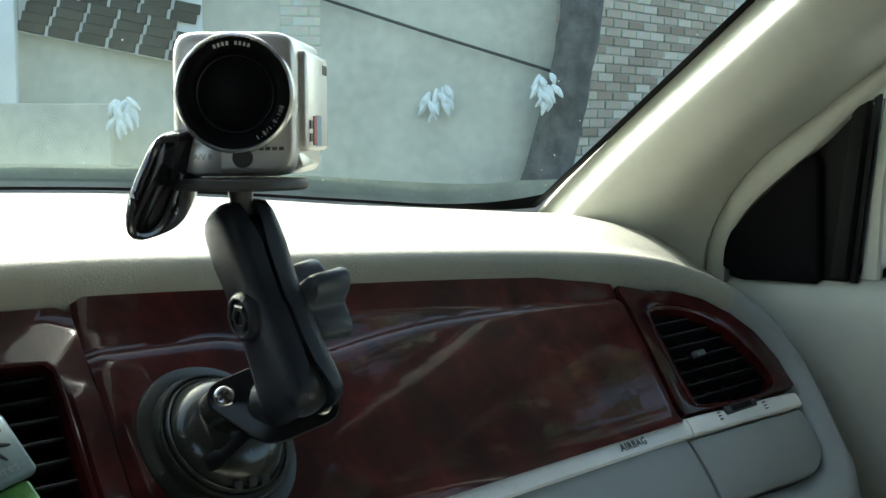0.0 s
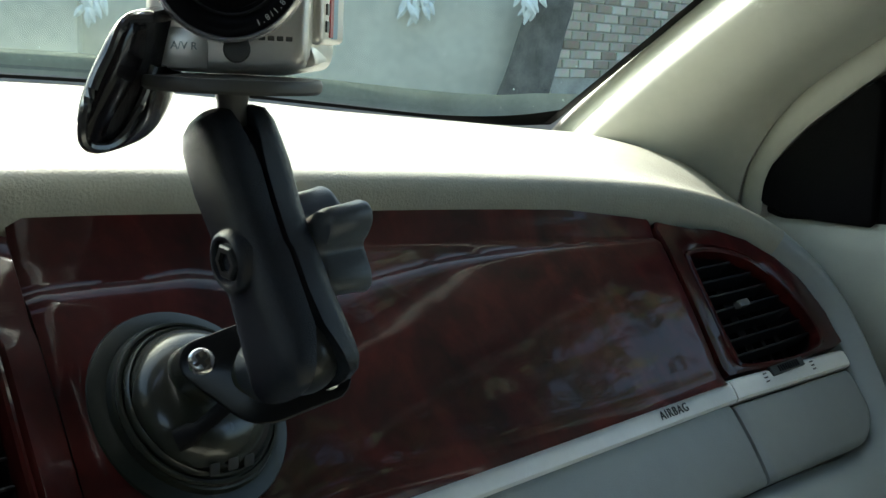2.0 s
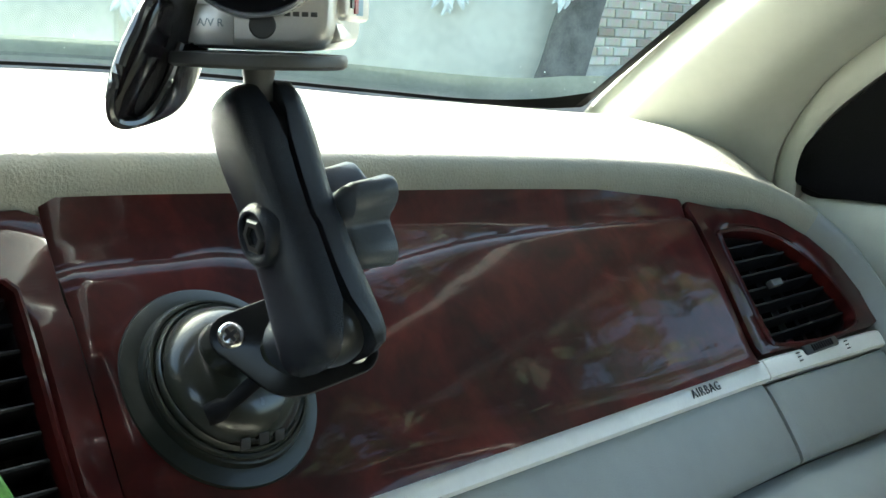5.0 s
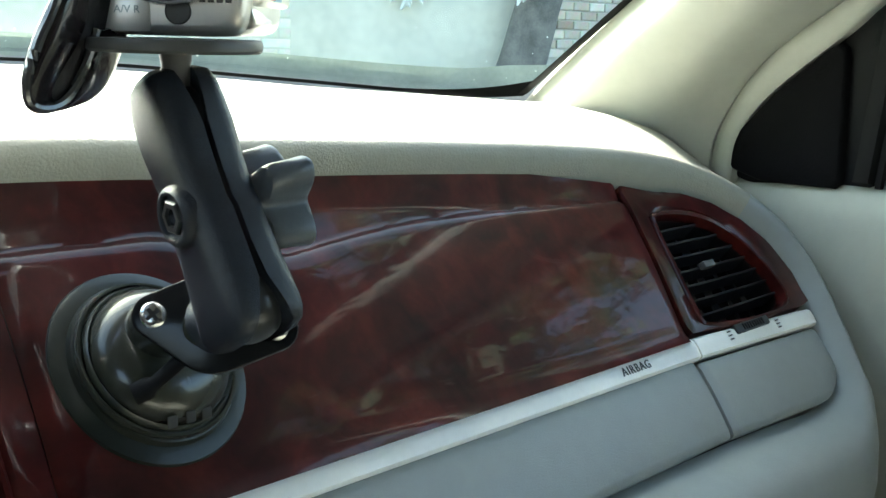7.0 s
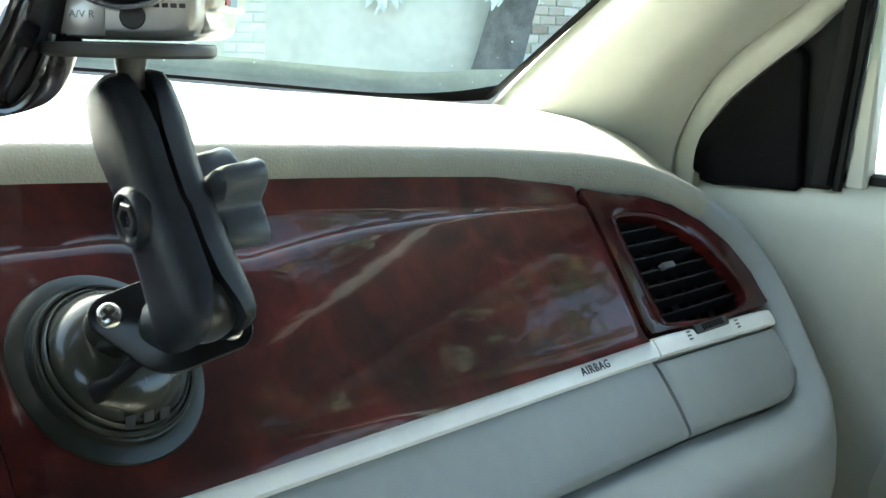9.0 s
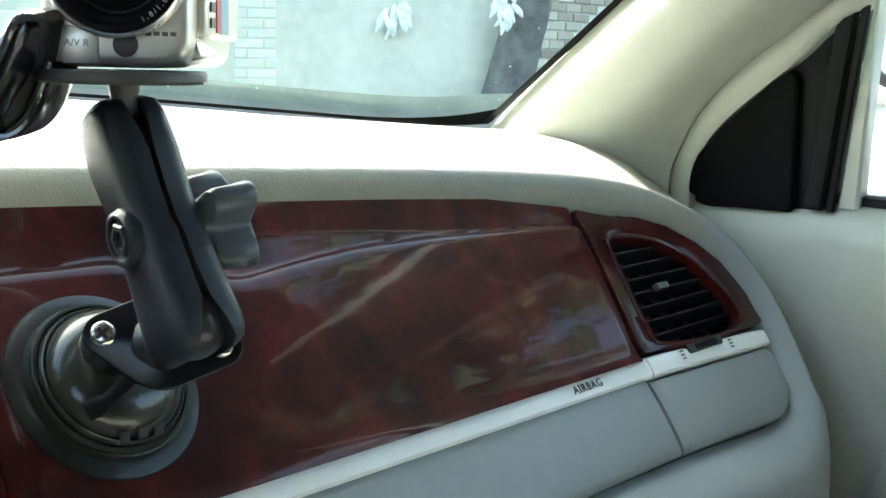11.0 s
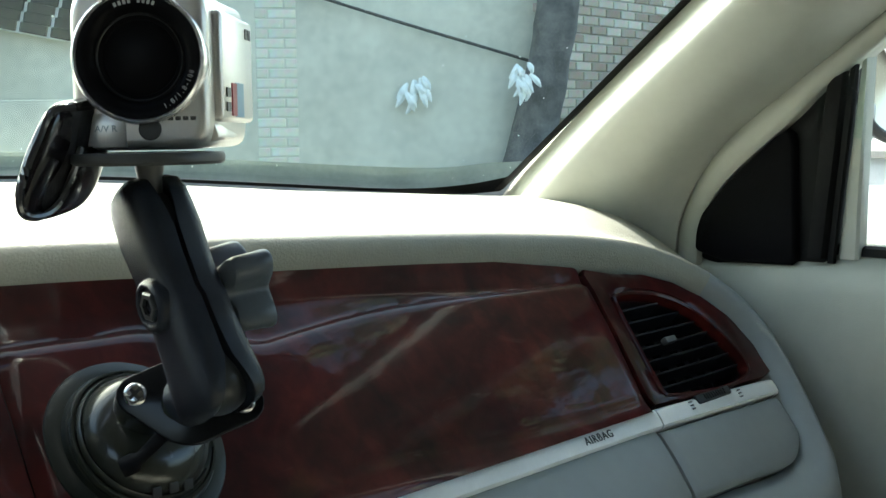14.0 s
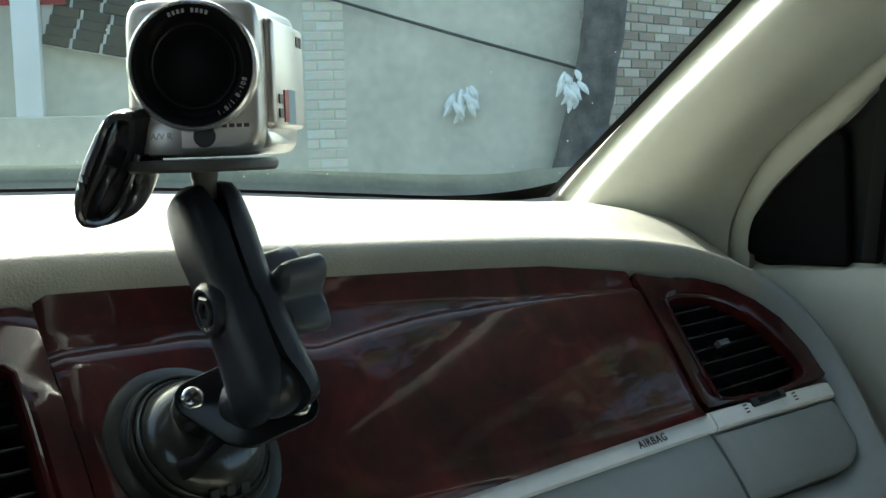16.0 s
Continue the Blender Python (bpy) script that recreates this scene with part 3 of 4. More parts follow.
# ---------------------------------------------------------------- windscreen pillar and door
A_EDGE = smooth_curve([(0.940, 1.004, 1.064), (0.932, 0.99, 1.086), (0.921, 0.86, 1.176), (0.911, 0.722, 1.264), (0.897, 0.55, 1.371), (0.889, 0.42, 1.452)], 6)
D_EDGE = smooth_curve([(0.985, 0.807, 1.012), (0.985, 0.800, 1.064), (0.983, 0.755, 1.128), (0.981, 0.670, 1.187), (0.978, 0.595, 1.234), (0.958, 0.33, 1.400)], 6)
rows = []
for k, (a, d) in enumerate(zip(A_EDGE, D_EDGE)):
    bulge = Vector((-0.83, -0.23, -0.50)).normalized()
    row = smooth_curve([a + (d - a) * u + bulge * h for u, h in ((0.0, 0.0), (0.085, 0.0195), (0.165, 0.0365), (0.235, 0.0440), (0.38, 0.0450), (0.65, 0.0380), (0.88, 0.0150), (1.0, 0.0))], 4)
    row.append(d + Vector((0.012, 0.004, 0)))
    rows.append(row)
tagged(mesh_object("pillar_trim", loft(rows), M_TRIM), label="beige plastic windscreen pillar trim, sunlit along the glass", category="pillar trim", kind="structure")
mirrored = [[Vector((0.47 - p.x, p.y, p.z)) for p in r] for r in rows]
tagged(mesh_object("pillar_trim", loft(mirrored), M_TRIM), label="beige plastic windscreen pillar trim", category="pillar trim", kind="structure")

door_1 = empty("door_1", label="closed front passenger door with beige vinyl panel", category="car door", kind="structure")
# beige frame between pillar and sail
FRAME_IN = smooth_curve([(0.992, 0.786, 1.018), (0.992, 0.781, 1.060), (0.992, 0.750, 1.101), (0.992, 0.678, 1.156), (0.990, 0.615, 1.204), (0.968, 0.33, 1.384)], 6)
rows = []
for d, f in zip(D_EDGE, FRAME_IN):
    o = d + Vector((0.006, 0.002, 0.001))
    row = [o + Vector((0.01, 0, 0)), o]
    for s in (0.15, 0.4, 0.7, 0.9, 1.0):
        row.append(o.lerp(f, s) + Vector((-0.003, -0.001, 0)) * (1 - (2 * s - 1) ** 4))
    row.append(f + Vector((0.02, 0, 0)))
    rows.append(row)
part("window_frame", loft(rows), M_TRIM, door_1, "beige door frame trim")

# black sail panel with a raised cover, and the window channel behind it


def side_plate(outline, x, thick, mat, name, parent, edge=0.004, label=""):
    c = Vector((sum(p[0] for p in outline) / len(outline), sum(p[1] for p in outline) / len(outline)))
    ring = radial(outline, c, 64)
    rows = [[Vector((xx, c.x + (p.x - c.x) * s, c.y + (p.y - c.y) * s)) for p in ring + ring[:1]]
            for s, xx in ((1.0, x + 0.02), (1.0, x - thick + edge), (1 - edge * 6, x - thick + edge * 0.3), (1 - edge * 14, x - thick), (0.5, x - thick), (0.001, x - thick))]
    return part(name, loft(rows), mat, parent, label)


side_plate([(0.808, 1.030), (0.790, 1.066), (0.757, 1.104), (0.634, 1.198), (0.648, 1.018), (0.76, 1.016)], 1.002, 0.002, M_RUBBER, "sail_base", door_1)
side_plate([(0.795, 1.034), (0.785, 1.063), (0.752, 1.097), (0.700, 1.139), (0.686, 1.147), (0.679, 1.141), (0.676, 1.026), (0.755, 1.024)], 1.002, 0.011, M_SAIL, "mirror_sail", door_1, label="black plastic cover behind the door mirror")
bm = loft([[Vector((0.998 + a, y + b, z)) for a, b in ((0, 0), (-0.006, 0.002), (-0.008, 0.009), (-0.006, 0.016), (0, 0.018), (0.01, 0.009))] for y, z in ((0.648, 1.034), (0.640, 1.10), (0.629, 1.19), (0.624, 1.215))], closed=True, cap=True)
part("window_channel", bm, M_RUBBER, door_1, "black rubber window channel")
bm = loft([[Vector((1.0 + a, y + b, z)) for a, b in ((0, 0), (-0.004, 0.001), (-0.004, 0.006), (0, 0.007))] for y, z in ((0.640, 1.030), (0.632, 1.10), (0.620, 1.20))], closed=True, cap=True)
part("glass_bead", bm, M_RUBBER, door_1)

bm = loft([[Vector((1.003, y, z)), Vector((1.001, y - 0.15 * w, z)), Vector((1.001, y - 0.85 * w, z)), Vector((1.003, y - w, z)), Vector((1.014, y - w, z)), Vector((1.014, y, z))] for y, z, w in ((0.6395, 1.034, 0.020), (0.632, 1.10, 0.014), (0.6205, 1.19, 0.007), (0.6175, 1.214, 0.005))], closed=True, cap=True)
part("frame_reveal", bm, M_TRIM, door_1, "narrow beige edge of the window frame")

# door panel: swept from front to back
rows = []
for y in np.linspace(0.86, -1.2, 34):
    pull = 0.02 * max(0.0, min(1.0, (0.62 - y) / 0.2))
    row = []
    for z, x in ((1.052, 1.03), (1.040, 1.012), (1.034, 1.003), (1.024, 0.994), (1.005, 0.988), (0.97, 0.986), (0.92, 0.985), (0.86, 0.984), (0.80, 0.984), (0.70, 0.982), (0.45, 0.98), (0.2, 0.98)):
        zz = z - 0.012 * max(0.0, (y - 0.66) / 0.14) if z > 0.99 else z
        row.append(Vector((x, y, zz)))
    rows.append(row)
part("door_panel", loft(rows), M_DOOR, door_1, "beige-grey vinyl door panel")
bm = loft([[Vector((1.012 + a, y, 1.037 + b)) for a, b in ((-0.006, 0), (-0.005, 0.007), (0.0, 0.009), (0.006, 0.007), (0.008, 0.0))] for y in np.linspace(0.645, -1.2, 20)])
part("sill_seal", bm, M_RUBBER, door_1, "black rubber sill seal")
# raised armrest panel
ARM = [(0.579, 0.805), (0.576, 0.854), (0.572, 0.897), (0.567, 0.928), (0.599, 0.5), (-0.9, 0.5), (-0.9, 0.958), (0.507, 0.963)]
side_plate(ARM, 0.985, 0.014, M_DOOR, "armrest_panel", door_1, 0.003, "padded beige-grey armrest panel")
pane = part("door_pane", loft([[Vector((1.016 - 0.05 * k / 6, y, 1.03 + 0.36 * k / 6)) for k in range(7)] for y in (0.66, 0.3, -0.2, -1.2)]), M_SIDEGLASS, door_1)
pane.visible_shadow = False

# door mirror outside
mirror = empty("door_mirror", (1.255, 0.73, 1.155), label="pale door mirror with dark rim outside the window", category="car mirror")
rows = []
for k in range(13):
    s = k / 12
    r = math.sqrt(max(0.0, 1 - s ** 2.2))
    rows.append([Vector((0.02 + (0.10 * math.copysign(abs(math.cos(a)) ** 0.7, math.cos(a))) * (0.25 + 0.75 * r), 0.10 * s, 0.045 + 0.068 * math.copysign(abs(math.sin(a)) ** 0.7, math.sin(a)) * (0.2 + 0.8 * r))) for a in np.linspace(0, 2 * math.pi, 33)])
part("housing", loft(rows), M_PAINT, mirror, "pale painted housing")
ring = [Vector((0.02 + 0.10 * math.copysign(abs(math.cos(a)) ** 0.7, math.cos(a)), -0.002, 0.045 + 0.068 * math.copysign(abs(math.sin(a)) ** 0.7, math.sin(a)))) for a in np.linspace(0, 2 * math.pi, 49)]
part("rim", tube(ring, 0.006, 8), M_BLACK, mirror, "black rim")
c = Vector((0.02, 0.006, 0.045))
part("mirror_pane", loft([[c + (p - c) * s + Vector((0, 0.006, 0)) for p in ring] for s in (0.96, 0.5, 0.001)]), M_MIRROR, mirror)
bm = bmesh.new()
box(bm, (-0.11, 0.03, 0.0), (0.16, 0.05, 0.05), None, 0.012)
part("bracket", bm, M_PAINT, mirror)

# ---------------------------------------------------------------- the rest of the cabin, plain and unseen
bm = bmesh.new()
box(bm, (0.235, -0.55, 1.475), (1.44, 2.1, 0.03), None, 0.01)
# unseen header lip added to keep sky out of the veneer's reflections
rows = []
for x in np.linspace(-0.44, 0.91, 15):
    p, q = foot_at(x), glass_head(foot_at(x))
    rows.append([p.lerp(q, u) - Vector((0, 0.55, 0.83)) * h for u, h in ((1.0, 0.002), (0.86, 0.008), (0.84, 0.014), (0.86, 0.022), (1.02, 0.030))])
merge(bm, loft(rows, closed=True, cap=True))
tagged(mesh_object("ceiling", bm, M_HEAD), label="plain grey cloth headliner with an added lip blocking sky", category="ceiling", kind="structure")
# raised to seat height and kept pale to bounce sun onto the dash
bm = bmesh.new()
box(bm, (0.235, -0.1, 0.43), (1.6, 2.4, 0.04))
tagged(mesh_object("floor", bm, M_BEIGE), label="plain pale beige floor at seat height, unseen, bounces sunlight", category="floor", kind="structure")
# solid unseen wall across the back, keeping bright sky out of the lens
bm = bmesh.new()
box(bm, (0.235, -1.35, 0.88), (1.6, 0.06, 1.2), None, 0.02)
tagged(mesh_object("wall_rear", bm, M_CARPET), label="plain dark unseen wall across the back, shuts out rear light", category="wall", kind="structure")
# unseen wall added to darken this side; its opening lights the camcorder front
bm = bmesh.new()
# open above the sill beside the driver's seat
box(bm, (-0.53, -0.12, 0.74), (0.05, 2.4, 0.68), None, 0.015)
box(bm, (-0.53, -0.12, 1.46), (0.05, 2.4, 0.08), None, 0.015)
box(bm, (-0.53, -0.835, 1.25), (0.05, 0.97, 0.36), None, 0.015)
box(bm, (-0.53, 0.59, 1.25), (0.05, 0.98, 0.36), None, 0.015)
tagged(mesh_object("wall_left", bm, M_CARPET), label="plain dark unseen wall, driver side, with opening that lights the camcorder", category="wall", kind="structure")
bm = bmesh.new()
box(bm, (0.235, 0.98, 0.70), (1.5, 0.04, 0.6))
tagged(mesh_object("wall_front", bm, M_CARPET), label="plain bulkhead under the dashboard", category="wall", kind="structure")
bm = bmesh.new()
box(bm, (1.05, 0.0, 0.66), (0.05, 2.5, 0.76), None, 0.01)
tagged(mesh_object("wall_right", bm, M_PAINT), label="pale painted outer door skin", category="wall", kind="structure")

# unseen wall added to shut out side light from behind onto the pad
bm = bmesh.new()
box(bm, (1.0, -0.90, 1.25), (0.05, 0.90, 0.44), None, 0.02)
tagged(mesh_object("wall_right_rear", bm, M_CARPET), label="plain dark unseen wall added behind the door window to block light", category="wall", kind="structure")

# ---------------------------------------------------------------- suction mount
CUP = face(0.3325, 0.9925, 0.0)
B1 = Vector((0.3275, 0.5065, 1.0435))   # lower ball
B2 = Vector((0.3194, 0.5402, 1.1097))   # upper ball
S1 = Vector((0.308, 0.544, 1.034))
S2 = Vector((0.347, 0.516, 1.029))
KNOB = Vector((0.975, -0.07, -0.10)).normalized()
mount = empty("suction_mount", CUP, label="black suction-cup mount with ball-joint arm on the veneer", category="camera mount")


def mpart(name, bm, mat, parent=None, label=""):
    """A part of the mount, given in the world's axes."""
    bmesh.ops.translate(bm, verts=bm.verts, vec=-CUP)
    return part(name, bm, mat, parent or mount, label)


cup_m = z_frame(FACE_N, CUP + FACE_N * 0.004)
mpart("suction_cup", lathe([(0.0, 0.0), (0.0475, 0.0), (0.0485, 0.0015), (0.0478, 0.003), (0.043, 0.0045), (0.0405, 0.0048), (0.0395, 0.0075), (0.038, 0.0082), (0.0, 0.0085)], cup_m, 64), M_CUP, label="translucent-edged black rubber suction cup")
body = mpart("cup_body", lathe([(0.0385, 0.006), (0.0388, 0.0095), (0.0380, 0.0108), (0.0370, 0.0108), (0.0364, 0.0092), (0.0358, 0.0092), (0.0354, 0.0120), (0.0344, 0.0132), (0.0334, 0.0122), (0.0328, 0.0150), (0.029, 0.0205), (0.024, 0.0245), (0.017, 0.0265), (0.0, 0.027)], cup_m, 64), M_CUPB, label="glossy black domed plastic body")
tab_at = face(0.2945, 0.966, 0.003)
mpart("pull_tab", lathe([(0.0, -0.002), (0.009, -0.002), (0.0095, 0.0), (0.008, 0.0015), (0.0, 0.002)], z_frame(FACE_N, tab_at), 24), M_CUP, label="round rubber release tab")
# raised maker's lettering as plain bars
bm = bmesh.new()
down = (FACE_R * 0.10 - FACE_UP).normalized()
for k, tilt in ((0, 12), (1, -8), (2, 10)):
    p = CUP + FACE_N * 0.0212 + down * 0.0325 + FACE_R * (0.0092 * (k - 1.6))
    p -= FACE_N * (0.0010 * (k - 0.9) ** 2)
    box(bm, p, (0.0052, 0.0009, 0.0052), basis(FACE_R, FACE_N * 0.62 - down * 0.78 + FACE_R * (tilt / 90)).to_3x3(), 0.0006)
mpart("raised_mark", bm, M_INK, body)
# neck, cam lever and diamond plate
mid = (S1 + S2) / 2
pn = (S2 - S1).cross(Vector((0.1, 0.35, 0.9))).normalized()
pn = pn if pn.y < 0 else -pn
neck = [CUP + FACE_N * 0.022 + Vector((-0.008, 0.004, 0.006)), CUP + FACE_N * 0.042 + Vector((-0.008, 0, 0.003)), mid - pn * 0.010 + Vector((-0.006, 0, 0)), mid - pn * 0.003]
mpart("neck", tube(smooth_curve(neck, 5), [0.0135] * 6 + [0.0122] * 5 + [0.0115] * 5, 24), M_CUPB)
lever = [Vector(p) + FACE_N * 0.007 for p in ((0.336, 0.5564, 1.0167), (0.3273, 0.5657, 1.0048), (0.3184, 0.5736, 0.9937), (0.3115, 0.5779, 0.9895))]
mpart("cam_lever", tube(smooth_curve(lever, 5), [0.0052] * 5 + [0.0036] * 3 + [0.0034] * 3 + [0.0050] * 5, 14, 0.6), M_RUBBER, label="black twist lever")
pf = Matrix((((S2 - S1).normalized()), pn.cross((S2 - S1).normalized()), pn)).transposed().to_4x4()
pf.translation = mid
REACH = (S2 - S1).length / 2
outline = []
for k in range(96):
    t = 2 * math.pi * k / 96
    d = Vector((math.cos(t), math.sin(t)))
    # the widest of a middle disc and the two screw bosses, joined by straight flanks
    best = 0.0
    for i in range(-20, 21):
        u = i / 20
        r = 0.0205 + (0.0088 - 0.0205) * abs(u)
        c = Vector((u * REACH, 0.0))
        q = c.dot(d)
        disc = q * q - c.length_squared + r * r
        if disc >= 0:
            best = max(best, q + math.sqrt(disc))
    outline.append((best * d.x, best * d.y))
rows = []
for s, h in ((0.001, -0.0062), (0.94, -0.0062), (0.98, -0.0050), (0.99, -0.0012), (0.975, -0.0006), (1.0, 0.0), (1.0, 0.0008), (0.985, 0.0018), (0.95, 0.0022), (0.001, 0.0022)):
    rows.append([pf @ Vector((x * s, y * s, h)) for x, y in outline + outline[:1]])
dia = mpart("diamond_plate", loft(rows), M_PLATE, label="black diamond-shaped base plate")


def screw(at, n, r):
    """A pan-head screw with a cross recess."""
    m = z_frame(n, at)
    bm = lathe([(r, -0.001), (r, 0.0006), (r * 0.85, 0.0014), (r * 0.5, 0.0018), (0.0, 0.0019)], m, 28)
    s = mpart("screw", bm, M_STEEL, label="shiny cross-head screw")
    bm = bmesh.new()
    for t in (0.5, 0.5 + math.pi / 2):
        box(bm, m @ Vector((0, 0, 0.0016)), (r * 1.15, r * 0.3, 0.0012), (m.to_3x3() @ Matrix.Rotation(t, 3, "Z")))
    mpart("recess", bm, M_INK, s)


screw(S1 + pn * 0.0024, pn, 0.0052)
screw(S2 + pn * 0.0024, pn, 0.0048)
mpart("ball_stem", tube([mid, mid.lerp(B1, 0.35), mid.lerp(B1, 0.7), B1], [0.013, 0.0085, 0.008, 0.010], 24), M_ARM)


def ball(at, r):
    bm = bmesh.new()
    bmesh.ops.create_uvsphere(bm, u_segments=32, v_segments=20, radius=r, matrix=Matrix.Translation(at))
    return bm


mpart("lower_ball", ball(B1, 0.0152), M_BALL, label="black rubber-coated ball")
mpart("upper_ball", ball(B2, 0.0150), M_RUBBER, label="black rubber-coated ball")

# two clamp halves
ax = (B2 - B1).normalized()
kn = (KNOB - ax * KNOB.dot(ax)).normalized()
wd = ax.cross(kn).normalized()
L = (B2 - B1).length


def half(sign):
    rows = []
    ends = [(-0.0205, 0.25), (-0.0195, 0.55), (-0.0165, 0.80), (-0.011, 0.93), (-0.004, 0.97), (0.006, 0.97), (0.02, 0.90), (0.035, 0.88)]
    prof = [(s * 0.74 if s < 0 else s, w * 1.06) for s, w in ends] + [(L - s, w * 0.94) for s, w in reversed(ends)]
    for s, w in prof:
        hw = 0.0185 * w
        near = min(s, L - s)
        out = 0.0165 * (0.42 + 0.58 * min(1, w)) if near < 0 else 0.0165 * (1.0 - 0.08 * min(1, near / 0.03))
        gap = 0.0012 + 0.0075 * min(1, max(0, (0.008 - s) / 0.022)) if s < L / 2 else 0.0012 if near > 0.006 else 0.0012 + 0.0028 * min(1, (0.006 - near) / 0.02)
        row = []
        for k in range(17):
            a = math.pi * k / 16
            c = math.cos(a)
            row.append(B1 + ax * s + wd * hw * math.copysign(abs(c) ** 0.62, c) + kn * sign * (gap + (out - gap) * math.sin(a) ** 0.55))
        rows.append(row)
    return loft(rows, closed=True, cap=True)


mpart("arm_half", half(-1), M_ARM, label="black powder-coated clamp half with hex nut")
mpart("arm_half", half(1), M_ARM, label="black powder-coated clamp half on the knob side")
centre = B1 + ax * (L * 0.52)
nut_m = z_frame(-kn, centre - kn * 0.0165, ax)
boss = mpart("nut_boss", lathe([(0.0130, -0.006), (0.0122, -0.001), (0.0112, 0.0010), (0.0098, 0.0018), (0.0086, 0.0016), (0.0082, 0.0004), (0.0, 0.0004)], nut_m, 40), M_ARM)
bm = bmesh.new()
hexa = [[nut_m @ Vector((r * math.cos(math.pi / 3 * k), r * math.sin(math.pi / 3 * k), h)) for k in range(6)] for r, h in ((0.0070, -0.001), (0.0070, 0.0012), (0.0062, 0.0018), (0.0042, 0.0018), (0.0038, 0.0002), (0.0005, 0.0002))]
mpart("hex_nut", loft(hexa, closed=True, cap=True), M_BALL, boss, "dark hex nut")
knob_m = z_frame(kn, centre + kn * 0.0135, wd)
rows = []
for r0, amp, h in ((0.0105, 0.0, -0.004), (0.0105, 0.0, 0.0015), (0.0120, 0.0015, 0.0025), (0.0155, 0.0046, 0.0040), (0.0166, 0.0056, 0.0065), (0.0170, 0.0058, 0.0150), (0.0176, 0.0060, 0.0205), (0.0170, 0.0058, 0.0222), (0.0150, 0.0040, 0.0230), (0.0120, 0.0020, 0.0215), (0.0005, 0.0, 0.0215)):
    rows.append([knob_m @ Vector(((r0 + amp * math.cos(4 * t + 0.9)) * math.cos(t), (r0 + amp * math.cos(4 * t + 0.9)) * math.sin(t), h)) for t in np.linspace(0, 2 * math.pi, 81)[:-1]])
mpart("knob", loft(rows, closed=True), M_KNOB, label="lobed black clamping knob")
mpart("camera_post", lathe([(0.0, -0.02), (0.0056, -0.02), (0.0056, 0.010), (0.0062, 0.0125), (0.0062, 0.0165), (0.0, 0.0165)], z_frame((0, 0, 1), (0.3175, 0.5415, 1.122)), 28), M_DARKGREY, label="grey metal post")
mpart("camera_plate", lathe([(0.0, 0.0), (0.0325, 0.0), (0.0338, 0.0012), (0.0340, 0.0035), (0.0332, 0.0052), (0.0, 0.0056)], z_frame((0, 0, 1), (0.3175, 0.5430, 1.1367)), 64), M_DARKGREY, label="round dark grey camera plate")

# ---------------------------------------------------------------- camcorder on the mount
YAW = radians(-38)
CAMF = Matrix.Translation((0.3133, 0.5398, 1.1424)) @ Matrix.Rotation(YAW, 4, "Z")   # x right, y away from the lens, z up; origin at the foot of the front
camcorder = empty("camcorder", CAMF.translation, label="silver camcorder with large black lens on the mount plate", category="camcorder")
camcorder.rotation_euler = (0, 0, YAW)
HW, HH = 0.0300, 0.0705


def super_row(y, w0, w1, z0, z1, p, n=48):
    row = []
    for k in range(n):
        a = 2 * math.pi * k / n
        c, s = math.cos(a), math.sin(a)
        row.append(Vector(((w0 + w1) / 2 + (w1 - w0) / 2 * math.copysign(abs(c) ** p, c), y, (z0 + z1) / 2 + (z1 - z0) / 2 * math.copysign(abs(s) ** p, s))))
    return row


def flare(y):
    return 0.004 * min(1.0, max(0.0, y - 0.004) / 0.085)


rows = [super_row(y, -HW + i, HW - i + flare(y), i + 0.0005, HH - i, p) for y, i, p in ((0.0, 0.0045, 0.30), (0.0006, 0.0022, 0.29), (0.0022, 0.0006, 0.28), (0.005, 0.0, 0.27), (0.045, 0.0, 0.24), (0.084, 0.0, 0.22), (0.091, 0.002, 0.25), (0.095, 0.006, 0.3))]
part("body", loft(rows, closed=True, cap=True), M_SILVER, camcorder, "silver painted camcorder body")
LC = Vector((0.0016, 0.0, 0.0405))
front = z_frame((0, -1, 0), LC)
part("chrome_ring", lathe([(0.0285, -0.004), (0.0289, 0.0065), (0.0284, 0.0088), (0.0274, 0.0096), (0.0266, 0.0086), (0.0263, 0.004)], front, 72), M_CHROME, camcorder, "thin chrome ring")
lens = part("lens", lathe([(0.0266, 0.0072), (0.0255, 0.0076), (0.0222, 0.0070), (0.0195, 0.0040), (0.0190, 0.0028), (0.0165, 0.0022), (0.0160, 0.0014), (0.009, 0.0026), (0.0, 0.0032)], front, 72), M_LENS, camcorder, "large black lens front")
part("lens_ring", lathe([(0.0192, 0.0036), (0.0186, 0.0040), (0.0180, 0.0034)], front, 60), M_BLACK, lens)


def ring_text(text, radius, a0, step, size, mat, flip=False):
    for k, ch in enumerate(text):
        a = a0 + step * k
        m = front @ Matrix.Rotation(a, 4, "Z") @ Matrix.Translation((radius, 0, 0.0078)) @ Matrix.Rotation(radians(90 if flip else -90), 4, "Z")
        lettering(ch, size, m, mat, lens, "lettering", depth=0.00008)


ring_text("1.8/1.8-108", 0.0238, radians(-62), radians(4.6), 0.0030, M_PALEINK, True)
bm = bmesh.new()
for k in range(9):
    a = radians(112 - 5.0 * k)
    if k != 4:
        m = front @ Matrix.Rotation(a, 4, "Z") @ Matrix.Translation((0.0238, 0, 0.0078))
        box(bm, m.translation, (0.0018, 0.0012, 0.0002), m.to_3x3())
part("maker_bars", bm, M_PALEINK, lens, "row of pale bars")
